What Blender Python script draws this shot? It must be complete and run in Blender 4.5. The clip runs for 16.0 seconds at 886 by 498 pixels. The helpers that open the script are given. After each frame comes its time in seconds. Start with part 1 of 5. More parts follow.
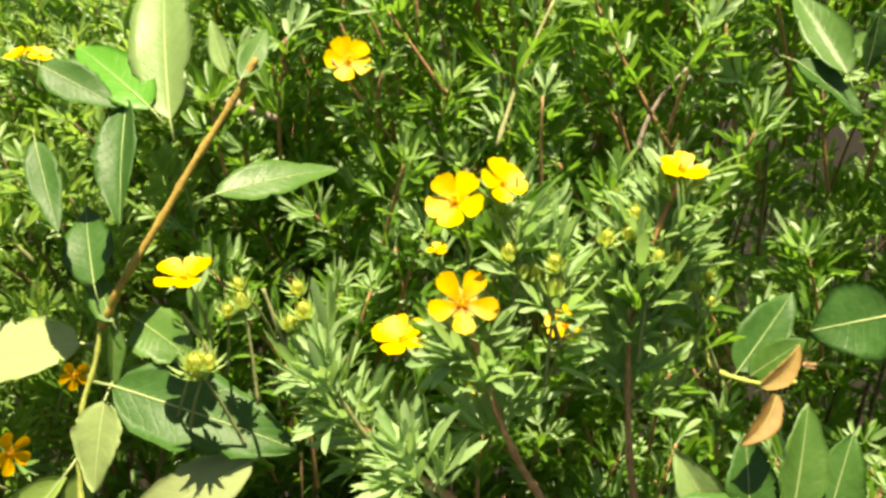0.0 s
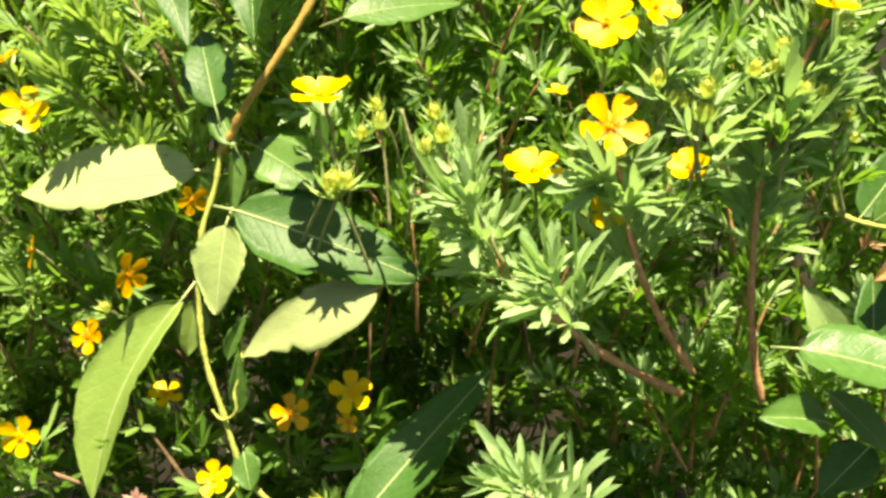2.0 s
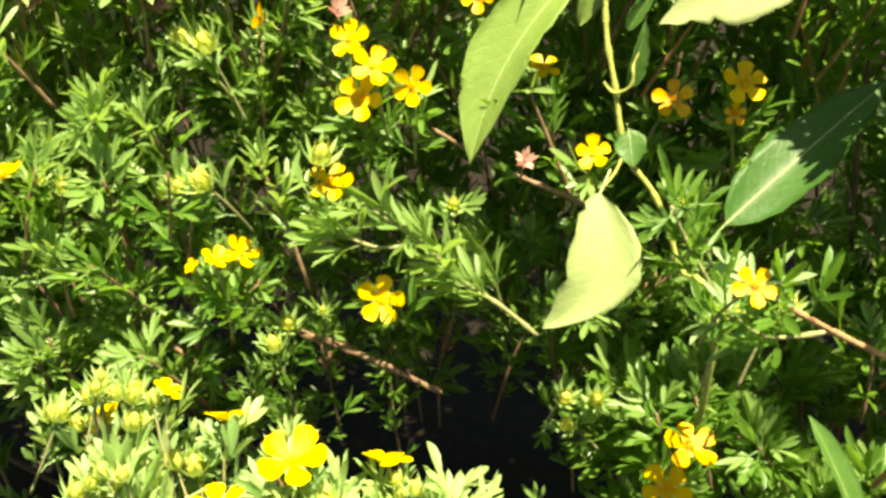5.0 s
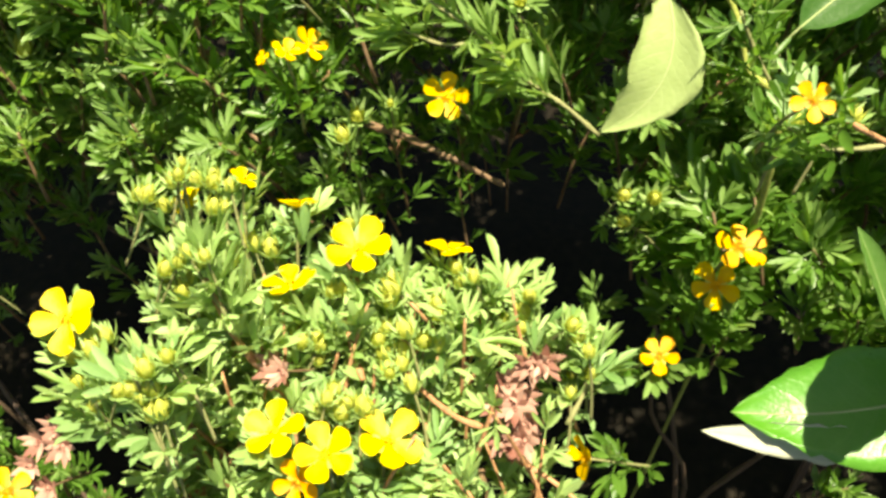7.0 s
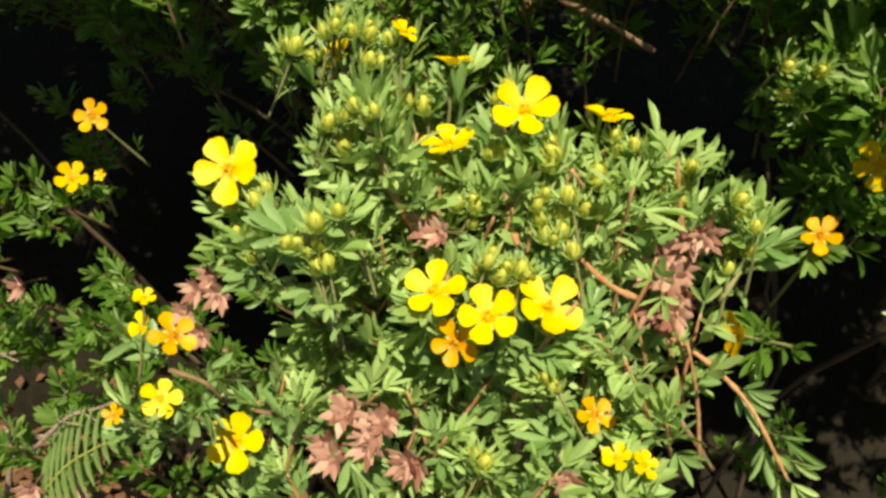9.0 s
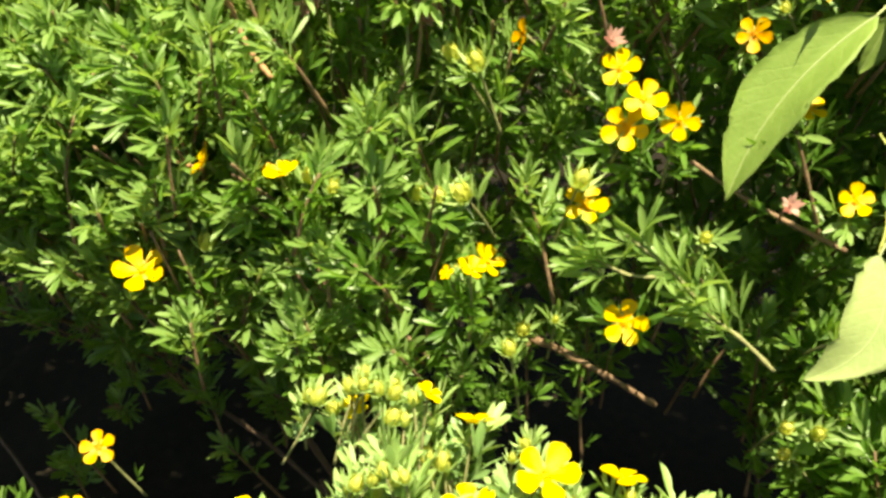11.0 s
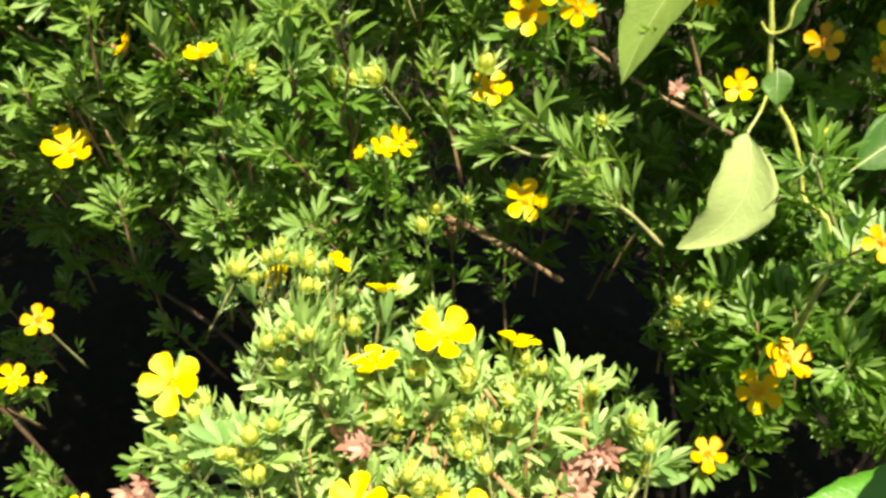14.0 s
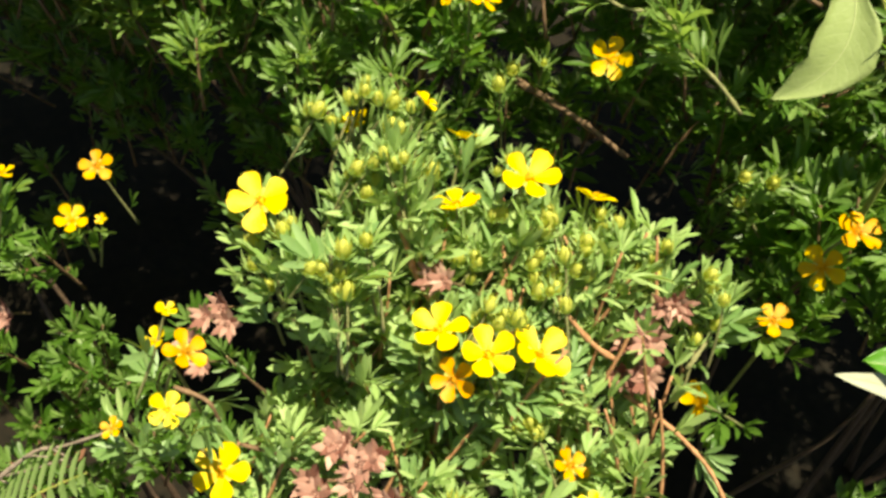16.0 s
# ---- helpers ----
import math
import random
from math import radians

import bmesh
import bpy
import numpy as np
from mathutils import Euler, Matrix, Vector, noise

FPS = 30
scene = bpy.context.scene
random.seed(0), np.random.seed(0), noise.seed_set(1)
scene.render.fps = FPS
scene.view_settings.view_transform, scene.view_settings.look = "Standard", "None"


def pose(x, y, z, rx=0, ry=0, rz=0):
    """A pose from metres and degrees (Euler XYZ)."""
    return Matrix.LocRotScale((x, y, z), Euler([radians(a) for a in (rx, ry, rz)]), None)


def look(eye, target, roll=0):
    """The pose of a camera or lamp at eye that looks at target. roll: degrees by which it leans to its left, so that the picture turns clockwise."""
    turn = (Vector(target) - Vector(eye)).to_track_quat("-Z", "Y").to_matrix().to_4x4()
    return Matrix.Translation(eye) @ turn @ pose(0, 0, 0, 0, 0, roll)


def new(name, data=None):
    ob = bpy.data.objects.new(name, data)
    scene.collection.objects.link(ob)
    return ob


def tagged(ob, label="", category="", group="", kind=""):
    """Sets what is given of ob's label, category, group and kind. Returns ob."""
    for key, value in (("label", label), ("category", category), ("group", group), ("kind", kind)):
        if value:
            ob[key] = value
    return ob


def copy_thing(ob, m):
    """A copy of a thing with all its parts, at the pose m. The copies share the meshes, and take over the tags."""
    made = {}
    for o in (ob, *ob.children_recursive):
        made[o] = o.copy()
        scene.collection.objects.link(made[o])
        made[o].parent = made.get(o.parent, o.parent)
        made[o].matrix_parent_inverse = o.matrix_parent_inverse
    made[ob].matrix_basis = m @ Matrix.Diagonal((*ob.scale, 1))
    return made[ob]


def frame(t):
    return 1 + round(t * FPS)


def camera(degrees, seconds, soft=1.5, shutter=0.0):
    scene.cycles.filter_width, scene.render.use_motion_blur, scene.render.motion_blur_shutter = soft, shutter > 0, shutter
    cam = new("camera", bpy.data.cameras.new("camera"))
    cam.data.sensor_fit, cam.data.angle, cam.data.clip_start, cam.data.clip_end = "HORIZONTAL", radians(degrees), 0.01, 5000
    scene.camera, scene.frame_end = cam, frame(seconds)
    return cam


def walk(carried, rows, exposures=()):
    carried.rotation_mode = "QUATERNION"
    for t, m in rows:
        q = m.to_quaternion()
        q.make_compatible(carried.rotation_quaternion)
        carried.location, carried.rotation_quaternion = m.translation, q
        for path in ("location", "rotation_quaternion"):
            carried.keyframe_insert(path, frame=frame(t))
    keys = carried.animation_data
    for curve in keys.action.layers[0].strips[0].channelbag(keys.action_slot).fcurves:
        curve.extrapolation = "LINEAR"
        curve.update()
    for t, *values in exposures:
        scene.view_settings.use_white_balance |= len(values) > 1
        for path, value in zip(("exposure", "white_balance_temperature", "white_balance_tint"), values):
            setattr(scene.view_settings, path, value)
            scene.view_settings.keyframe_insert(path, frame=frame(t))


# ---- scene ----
cam = camera(52.18, 16.0, soft=3.0)

PATH = [
    (0.0, pose(0.2049, 0.0357, 0.8902, 68.40, 5.36, -1.37)),
    (0.5, pose(0.1845, 0.0348, 0.8828, 63.68, 3.70, -1.92)),
    (1.0, pose(0.1589, 0.0377, 0.8793, 62.59, 3.32, -1.51)),
    (1.5, pose(0.1586, 0.0360, 0.8750, 63.57, 3.56, -1.50)),
    (2.0, pose(0.1195, 0.0209, 0.8463, 64.05, 2.84, -2.08)),
    (2.5, pose(0.0645, 0.0161, 0.8355, 65.79, 1.41, -0.70)),
    (3.0, pose(0.0331, 0.0103, 0.8224, 66.37, 0.16, -0.75)),
    (3.5, pose(-0.0000, -0.0001, 0.8000, 68.00, 0.00, 0.00)),
    (4.0, pose(-0.0095, -0.0074, 0.7871, 64.27, 0.39, 2.05)),
    (4.5, pose(-0.0218, -0.0094, 0.7900, 56.18, 0.89, 5.19)),
    (4.7, pose(-0.0258, -0.0129, 0.7876, 54.30, 0.76, 6.45)),
    (6.8, pose(-0.0106, -0.0147, 0.8066, 39.62, 3.21, 12.32)),
    (7.0, pose(-0.0152, -0.0147, 0.8073, 38.02, 3.08, 12.68)),
    (7.5, pose(-0.0245, -0.0173, 0.8015, 34.91, 3.44, 14.03)),
    (8.0, pose(-0.0474, -0.0389, 0.7898, 33.81, 3.47, 14.74)),
    (8.5, pose(-0.0569, -0.0293, 0.7946, 30.89, 4.59, 16.36)),
    (9.0, pose(-0.0741, -0.0278, 0.7990, 30.26, 4.00, 16.47)),
    (9.5, pose(-0.1155, -0.0178, 0.8227, 35.97, 3.71, 18.00)),
    (9.7, pose(-0.1212, -0.0201, 0.8302, 40.49, 3.41, 18.12)),
    (11.8, pose(-0.0755, -0.0102, 0.8491, 48.52, 0.85, 14.08)),
    (12.0, pose(-0.0579, 0.0053, 0.8662, 46.79, 1.88, 13.62)),
    (12.5, pose(-0.0356, 0.0051, 0.8749, 51.68, 0.34, 11.60)),
    (13.0, pose(-0.0358, -0.0154, 0.8625, 51.70, 0.68, 12.67)),
    (13.5, pose(-0.0547, -0.0335, 0.8542, 48.13, 0.30, 15.21)),
    (14.0, pose(-0.0648, -0.0437, 0.8504, 42.30, -0.57, 15.20)),
    (14.5, pose(-0.0742, -0.0701, 0.8314, 36.04, -0.95, 14.90)),
    (15.0, pose(-0.0933, -0.0873, 0.8276, 37.48, -2.38, 14.37)),
    (15.5, pose(-0.0999, -0.0999, 0.8090, 39.65, -2.92, 16.99)),
    (16.0, pose(-0.1047, -0.1130, 0.8008, 40.20, -3.93, 17.18)),
]
walk(cam, PATH, [(0.0, 1.64, 8900, 4), (2.5, 2.01, 8900, 4), (3.5, 2.04, 8900, 4), (4.5, 2.01, 8900, 4), (7.0, 1.64, 8200, 4), (8.0, 1.06, 8300, 4), (9.0, 0.74, 8400, 4), (9.7, 0.90, 8300, 4), (12.0, 2.34, 8900, 4), (12.7, 2.48, 8900, 4), (13.5, 2.06, 8500, 4), (14.5, 1.36, 8200, 4), (16.0, 1.08, 8200, 4)])

# ---- world and sun ----
SUN = Vector((0.15, -0.05, 0.98)).normalized()
world = bpy.data.worlds.new("sky")
scene.world = world
world.use_nodes = True
wn = world.node_tree
sky = wn.nodes.new("ShaderNodeTexSky")
sky.sky_type, sky.sun_disc = "NISHITA", False
sky.sun_elevation = math.asin(SUN.z)
sky.sun_rotation = math.atan2(SUN.x, SUN.y)
wn.links.new(sky.outputs["Color"], wn.nodes["Background"].inputs["Color"])
wn.nodes["Background"].inputs["Strength"].default_value = 0.05
lamp = bpy.data.lights.new("sun", "SUN")
lamp.energy, lamp.angle, lamp.color = 5.0, radians(0.53), (1.0, 0.96, 0.88)
sun = new("sun", lamp)
sun.matrix_world = look(SUN * 4, (0, 0, 0))


# ---- materials ----
def material(name):
    m = bpy.data.materials.new(name)
    m.use_nodes = True
    nt = m.node_tree
    return m, nt, nt.nodes["Principled BSDF"], nt.nodes["Material Output"]


def node(nt, kind, **values):
    n = nt.nodes.new(kind)
    for key, value in values.items():
        n.inputs[key.replace("_", " ")].default_value = value
    return n


def maths(nt, op, a, b):
    n = nt.nodes.new("ShaderNodeMath")
    n.operation = op
    for socket, v in zip(n.inputs, (a, b)):
        if isinstance(v, (int, float)):
            socket.default_value = v
        else:
            nt.links.new(v, socket)
    return n.outputs[0]


def ramp(nt, fac, stops):
    n = nt.nodes.new("ShaderNodeValToRGB")
    while len(n.color_ramp.elements) < len(stops):
        n.color_ramp.elements.new(0.5)
    for e, (at, colour) in zip(n.color_ramp.elements, stops):
        e.position, e.color = at, (*colour, 1)
    nt.links.new(fac, n.inputs["Fac"])
    return n.outputs["Color"]


def noise_at(nt, scale, detail=3.0):
    n = node(nt, "ShaderNodeTexNoise", Scale=scale, Detail=detail)
    src = nt.nodes.new("ShaderNodeNewGeometry").outputs["Position"]
    nt.links.new(src, n.inputs["Vector"])
    return n.outputs["Fac"]


def variation(nt):
    """One number between 0 and 1 for each leaf."""
    isle = nt.nodes.new("ShaderNodeNewGeometry").outputs["Random Per Island"]
    thing = nt.nodes.new("ShaderNodeObjectInfo").outputs["Random"]
    return maths(nt, "FRACT", maths(nt, "ADD", isle, maths(nt, "MULTIPLY", thing, 7.31)), 0)


def bump(nt, bsdf, height, strength, distance):
    b = node(nt, "ShaderNodeBump", Strength=strength, Distance=distance)
    nt.links.new(height, b.inputs["Height"])
    nt.links.new(b.outputs["Normal"], bsdf.inputs["Normal"])
    return b.outputs["Normal"]


def foliage(name, dark, light, glow, rough=0.5, spec=0.4, through_light=0.3, fine=900.0):
    """A leaf: two greens mixed leaf by leaf and by a mottling, with light that shines through it."""
    m, nt, bsdf, out = material(name)
    mix = maths(nt, "ADD", maths(nt, "MULTIPLY", variation(nt), 0.65), maths(nt, "MULTIPLY", noise_at(nt, 140.0), 0.35))
    colour = ramp(nt, mix, [(0.1, dark), (0.9, light)])
    nt.links.new(colour, bsdf.inputs["Base Color"])
    bsdf.inputs["Roughness"].default_value = rough
    bsdf.inputs["Specular IOR Level"].default_value = spec
    normal = bump(nt, bsdf, noise_at(nt, fine, 2.0), 0.35, 0.0006)
    back = node(nt, "ShaderNodeBsdfTranslucent")
    tint = nt.nodes.new("ShaderNodeMix")
    tint.data_type, tint.blend_type = "RGBA", "MIX"
    tint.inputs["Factor"].default_value = 0.6
    nt.links.new(colour, tint.inputs["A"])
    tint.inputs["B"].default_value = (*glow, 1)
    nt.links.new(tint.outputs["Result"], back.inputs["Color"])
    nt.links.new(normal, back.inputs["Normal"])
    both = nt.nodes.new("ShaderNodeMixShader")
    both.inputs["Fac"].default_value = through_light
    nt.links.new(bsdf.outputs[0], both.inputs[1])
    nt.links.new(back.outputs[0], both.inputs[2])
    nt.links.new(both.outputs[0], out.inputs["Surface"])
    return m


def petal(name, dark, light, glow, base):
    """A petal, more orange towards its narrow base."""
    m = foliage(name, dark, light, glow, 0.45, 0.3, 0.3, 1600.0)
    nt = m.node_tree
    bsdf = nt.nodes["Principled BSDF"]
    colour = bsdf.inputs["Base Color"].links[0].from_socket
    where = nt.nodes.new("ShaderNodeSeparateXYZ")
    nt.links.new(nt.nodes.new("ShaderNodeTexCoord").outputs["Object"], where.inputs[0])
    mix = nt.nodes.new("ShaderNodeMix")
    mix.data_type = "RGBA"
    nt.links.new(ramp(nt, where.outputs["X"], [(0.14, (1, 1, 1)), (0.55, (0, 0, 0))]), mix.inputs["Factor"])
    nt.links.new(colour, mix.inputs["A"])
    mix.inputs["B"].default_value = (*base, 1)
    nt.links.new(mix.outputs["Result"], bsdf.inputs["Base Color"])
    return m


def veined(m, pale):
    """Pale side veins that run from the midrib to the edge of a broad leaf."""
    nt = m.node_tree
    bsdf = nt.nodes["Principled BSDF"]
    colour = bsdf.inputs["Base Color"].links[0].from_socket
    where = nt.nodes.new("ShaderNodeSeparateXYZ")
    nt.links.new(nt.nodes.new("ShaderNodeTexCoord").outputs["UV"], where.inputs[0])
    side = maths(nt, "ABSOLUTE", maths(nt, "SUBTRACT", where.outputs["Y"], 0.5), 0)
    wander = maths(nt, "MULTIPLY", noise_at(nt, 90.0, 2.0), 0.9)
    run = maths(nt, "SUBTRACT", maths(nt, "ADD", maths(nt, "MULTIPLY", where.outputs["X"], 11.0), wander), maths(nt, "MULTIPLY", side, 4.6))
    gap = maths(nt, "ABSOLUTE", maths(nt, "SUBTRACT", maths(nt, "FRACT", run, 0), 0.5), 0)
    line = ramp(nt, gap, [(0.0, (1, 1, 1)), (0.11, (0, 0, 0))])
    mottle = ramp(nt, noise_at(nt, 220.0, 5.0), [(0.35, (0, 0, 0)), (0.7, (1, 1, 1))])
    mix = nt.nodes.new("ShaderNodeMix")
    mix.data_type = "RGBA"
    nt.links.new(maths(nt, "ADD", maths(nt, "MULTIPLY", line, 0.1), maths(nt, "MULTIPLY", mottle, 0.14)), mix.inputs["Factor"])
    nt.links.new(colour, mix.inputs["A"])
    mix.inputs["B"].default_value = (*pale, 1)
    nt.links.new(mix.outputs["Result"], bsdf.inputs["Base Color"])
    relief = nt.nodes.new("ShaderNodeBump")
    relief.inputs["Strength"].default_value, relief.inputs["Distance"].default_value = 0.2, 0.0005
    relief.invert = True
    nt.links.new(line, relief.inputs["Height"])
    nt.links.new(bsdf.inputs["Normal"].links[0].from_socket, relief.inputs["Normal"])
    nt.links.new(relief.outputs["Normal"], bsdf.inputs["Normal"])
    return m


def bark(name, dark, light, scale=260.0):
    m, nt, bsdf, out = material(name)
    n = maths(nt, "ADD", maths(nt, "MULTIPLY", noise_at(nt, scale, 6.0), 0.6), maths(nt, "MULTIPLY", noise_at(nt, 40.0), 0.4))
    nt.links.new(ramp(nt, n, [(0.32, dark), (0.68, light)]), bsdf.inputs["Base Color"])
    bsdf.inputs["Roughness"].default_value = 0.7
    bump(nt, bsdf, noise_at(nt, scale * 2, 6.0), 0.6, 0.001)
    return m


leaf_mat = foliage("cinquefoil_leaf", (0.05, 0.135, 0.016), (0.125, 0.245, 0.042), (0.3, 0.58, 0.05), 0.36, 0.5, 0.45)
# a paler green than cinquefoil_leaf, for the front shrub
front_mat = foliage("front_leaf", (0.12, 0.245, 0.065), (0.27, 0.42, 0.17), (0.42, 0.6, 0.08), 0.4, 0.45, 0.32)
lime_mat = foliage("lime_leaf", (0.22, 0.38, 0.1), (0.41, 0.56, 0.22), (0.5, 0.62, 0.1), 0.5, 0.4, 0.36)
young_mat = foliage("young_leaf", (0.12, 0.235, 0.052), (0.24, 0.38, 0.11), (0.4, 0.6, 0.08), 0.4, 0.45, 0.48)
sage_mat = foliage("sage_leaf", (0.19, 0.33, 0.12), (0.35, 0.49, 0.23), (0.36, 0.58, 0.12), 0.5, 0.4, 0.44)
sepal_mat = foliage("sepal", (0.5, 0.54, 0.09), (0.7, 0.71, 0.18), (0.55, 0.6, 0.1), 0.65, 0.25, 0.4)
petal_mat = petal("petal", (0.68, 0.4, 0.002), (0.8, 0.55, 0.006), (0.85, 0.56, 0.003), (0.7, 0.33, 0.002))
lemon_petal_mat = petal("lemon_petal", (0.7, 0.5, 0.006), (0.82, 0.64, 0.015), (0.85, 0.62, 0.006), (0.74, 0.44, 0.003))
old_petal_mat = petal("old_petal", (0.66, 0.31, 0.002), (0.75, 0.41, 0.004), (0.8, 0.4, 0.003), (0.6, 0.2, 0.002))
stamen_mat = foliage("stamen", (0.7, 0.36, 0.01), (0.8, 0.5, 0.02), (0.8, 0.45, 0.01), 0.7, 0.2, 0.15)
old_stamen_mat = foliage("old_stamen", (0.48, 0.22, 0.01), (0.6, 0.33, 0.015), (0.5, 0.2, 0.01), 0.8, 0.2, 0.1)
dry_mat = foliage("dry_sepal", (0.15, 0.04, 0.026), (0.66, 0.42, 0.33), (0.58, 0.26, 0.17), 0.75, 0.25, 0.25)
dark_leaf = foliage("dark_leaf", (0.024, 0.08, 0.012), (0.05, 0.13, 0.024), (0.1, 0.28, 0.02), 0.46, 0.22, 0.22, 500.0)
mid_leaf = foliage("green_leaf", (0.05, 0.13, 0.02), (0.095, 0.195, 0.04), (0.22, 0.42, 0.04), 0.42, 0.35, 0.32, 500.0)
light_leaf = foliage("light_leaf", (0.13, 0.22, 0.06), (0.2, 0.3, 0.1), (0.3, 0.45, 0.08), 0.45, 0.45, 0.3, 500.0)
bright_leaf = foliage("bright_leaf", (0.07, 0.25, 0.02), (0.11, 0.32, 0.035), (0.2, 0.5, 0.03), 0.35, 0.5, 0.35, 500.0)
glossy_leaf = foliage("glossy_leaf", (0.028, 0.1, 0.013), (0.058, 0.145, 0.028), (0.15, 0.33, 0.025), 0.38, 0.45, 0.25, 300.0)
pale_leaf = foliage("pale_leaf", (0.21, 0.29, 0.095), (0.29, 0.37, 0.14), (0.35, 0.45, 0.1), 0.6, 0.3, 0.25, 500.0)
pale2_leaf = foliage("yellow_green_leaf", (0.15, 0.25, 0.045), (0.22, 0.33, 0.075), (0.32, 0.45, 0.07), 0.55, 0.35, 0.3, 500.0)
greypale_leaf = foliage("grey_green_leaf", (0.22, 0.28, 0.1), (0.3, 0.36, 0.15), (0.34, 0.45, 0.1), 0.6, 0.3, 0.45, 500.0)
white_leaf = foliage("downy_leaf", (0.36, 0.38, 0.27), (0.5, 0.51, 0.38), (0.5, 0.52, 0.3), 0.75, 0.2, 0.15, 900.0)
tan_leaf = foliage("withered_leaf", (0.2, 0.11, 0.03), (0.44, 0.28, 0.09), (0.45, 0.28, 0.06), 0.6, 0.3, 0.25, 500.0)
rib_mat = foliage("midrib", (0.25, 0.33, 0.12), (0.34, 0.4, 0.18), (0.3, 0.4, 0.1), 0.5, 0.3, 0.1)
for broad, pale in ((dark_leaf, (0.13, 0.22, 0.08)), (mid_leaf, (0.2, 0.31, 0.11)), (light_leaf, (0.33, 0.42, 0.2)), (glossy_leaf, (0.2, 0.31, 0.11)), (bright_leaf, (0.24, 0.42, 0.1)), (pale_leaf, (0.4, 0.46, 0.23)), (pale2_leaf, (0.33, 0.43, 0.15)), (greypale_leaf, (0.4, 0.45, 0.24)), (white_leaf, (0.58, 0.58, 0.45)), (tan_leaf, (0.5, 0.36, 0.14))):
    veined(broad, pale)
bark_red = bark("red_bark", (0.25, 0.11, 0.045), (0.52, 0.28, 0.14))
bark_brown = bark("brown_bark", (0.09, 0.05, 0.025), (0.24, 0.15, 0.08))
bark_grey = bark("grey_bark", (0.12, 0.09, 0.07), (0.34, 0.27, 0.21))
bark_green = bark("green_bark", (0.13, 0.15, 0.05), (0.28, 0.27, 0.12))
bark_amber = bark("amber_bark", (0.2, 0.13, 0.02), (0.38, 0.26, 0.05))
bark_lime = bark("lime_bark", (0.2, 0.24, 0.04), (0.36, 0.38, 0.09))
bark_dark = bark("dark_bark", (0.04, 0.025, 0.016), (0.12, 0.075, 0.045))
# darker and duller than real soil: the shrubs' shade is put into its colour
shaded_soil_mat = bark("soil", (0.006, 0.006, 0.004), (0.016, 0.012, 0.007), 60.0)
shaded_soil_mat.node_tree.nodes["Principled BSDF"].inputs["Specular IOR Level"].default_value = 0.08
dead_mat = foliage("dead_leaf", (0.16, 0.08, 0.04), (0.42, 0.26, 0.15), (0.3, 0.16, 0.08), 0.8, 0.2, 0.15)
litter_mat = foliage("litter", (0.05, 0.024, 0.012), (0.2, 0.1, 0.055), (0.2, 0.1, 0.05), 0.85, 0.2, 0.1)

# ---- the slope's own axes: u to the side, v up the slope, n into it ----
LEAN = radians(22)
EYE = Vector((0, 0, 0.8))
AXES = Matrix(((1, 0, 0), (0, math.sin(LEAN), math.cos(LEAN)), (0, math.cos(LEAN), -math.sin(LEAN))))
UP = Vector((0, 0, 1))
DEEP = -0.42


def place(uvn):
    return EYE + AXES @ Vector(uvn)


def ground_z(x, y):
    """The soil, with a low bank on one side."""
    bank = math.exp(-((x + 0.55) / 0.34) ** 4 - ((y + 0.14) / 0.27) ** 4)
    rough = 0.02 * noise.noise(Vector((x * 4, y * 4, 0))) + 0.008 * noise.noise(Vector((x * 23, y * 23, 2)))
    return DEEP * (1 - bank) + rough


def rooted(uvn):
    at = place(uvn)
    return Vector((at.x, at.y, ground_z(at.x, at.y)))


def on_soil(x, y):
    return tuple(AXES.transposed() @ (Vector((x, y, ground_z(x, y))) - EYE))


def away(uvn):
    return (AXES @ Vector(uvn)).normalized()


# ---- mesh helpers ----
def part(name, bm, mats, parent, label=""):
    me = bpy.data.meshes.new(name)
    bm.to_mesh(me)
    bm.free()
    for m in mats if isinstance(mats, (list, tuple)) else [mats]:
        me.materials.append(m)
    for p in me.polygons:
        p.use_smooth = True
    ob = new(name, me)
    ob.parent = parent
    return tagged(ob, label)


def thing(name, at, label, category, group=""):
    ob = new(name)
    ob.empty_display_size = 0.02
    ob.location = at
    return tagged(ob, label, category, group)


def child(name, me, parent, m):
    """An object on a shared mesh, at the world pose m, under a parent that is moved but not turned."""
    ob = new(name, me)
    ob.parent = parent
    ob.matrix_basis = Matrix.Translation(-origin(parent)) @ m
    return ob


def origin(ob):
    at = Vector(ob.location)
    while ob.parent:
        ob = ob.parent
        at = at + ob.location
    return at


def frame_of(z, hint):
    """A turn whose z axis is z and whose x axis lies as near hint as can be."""
    z = z.normalized()
    x = hint - hint.dot(z) * z
    if x.length < 1e-5:
        x = Vector((1, 0, 0)) - z.x * z
    x.normalize()
    y = z.cross(x)
    return Matrix((x, y, z)).transposed().to_4x4()


def tube(bm, points, r0, r1, sides=7, knots=False):
    rings = []
    n = len(points)
    for i, p in enumerate(points):
        d = (points[min(i + 1, n - 1)] - points[max(i - 1, 0)]).normalized()
        turn = frame_of(d, Vector((0.3, 0.9, 0.1)))
        r = r0 + (r1 - r0) * i / (n - 1)
        if knots and i % 4 == 2:
            r *= 1.35
        rings.append([bm.verts.new(p + turn @ Vector((r * math.cos(a), r * math.sin(a), 0))) for a in
                      (2 * math.pi * k / sides for k in range(sides))])
    for a, b in zip(rings, rings[1:]):
        for k in range(sides):
            bm.faces.new((a[k], a[(k + 1) % sides], b[(k + 1) % sides], b[k]))
    bm.faces.new(rings[0][::-1])
    bm.faces.new(rings[-1])


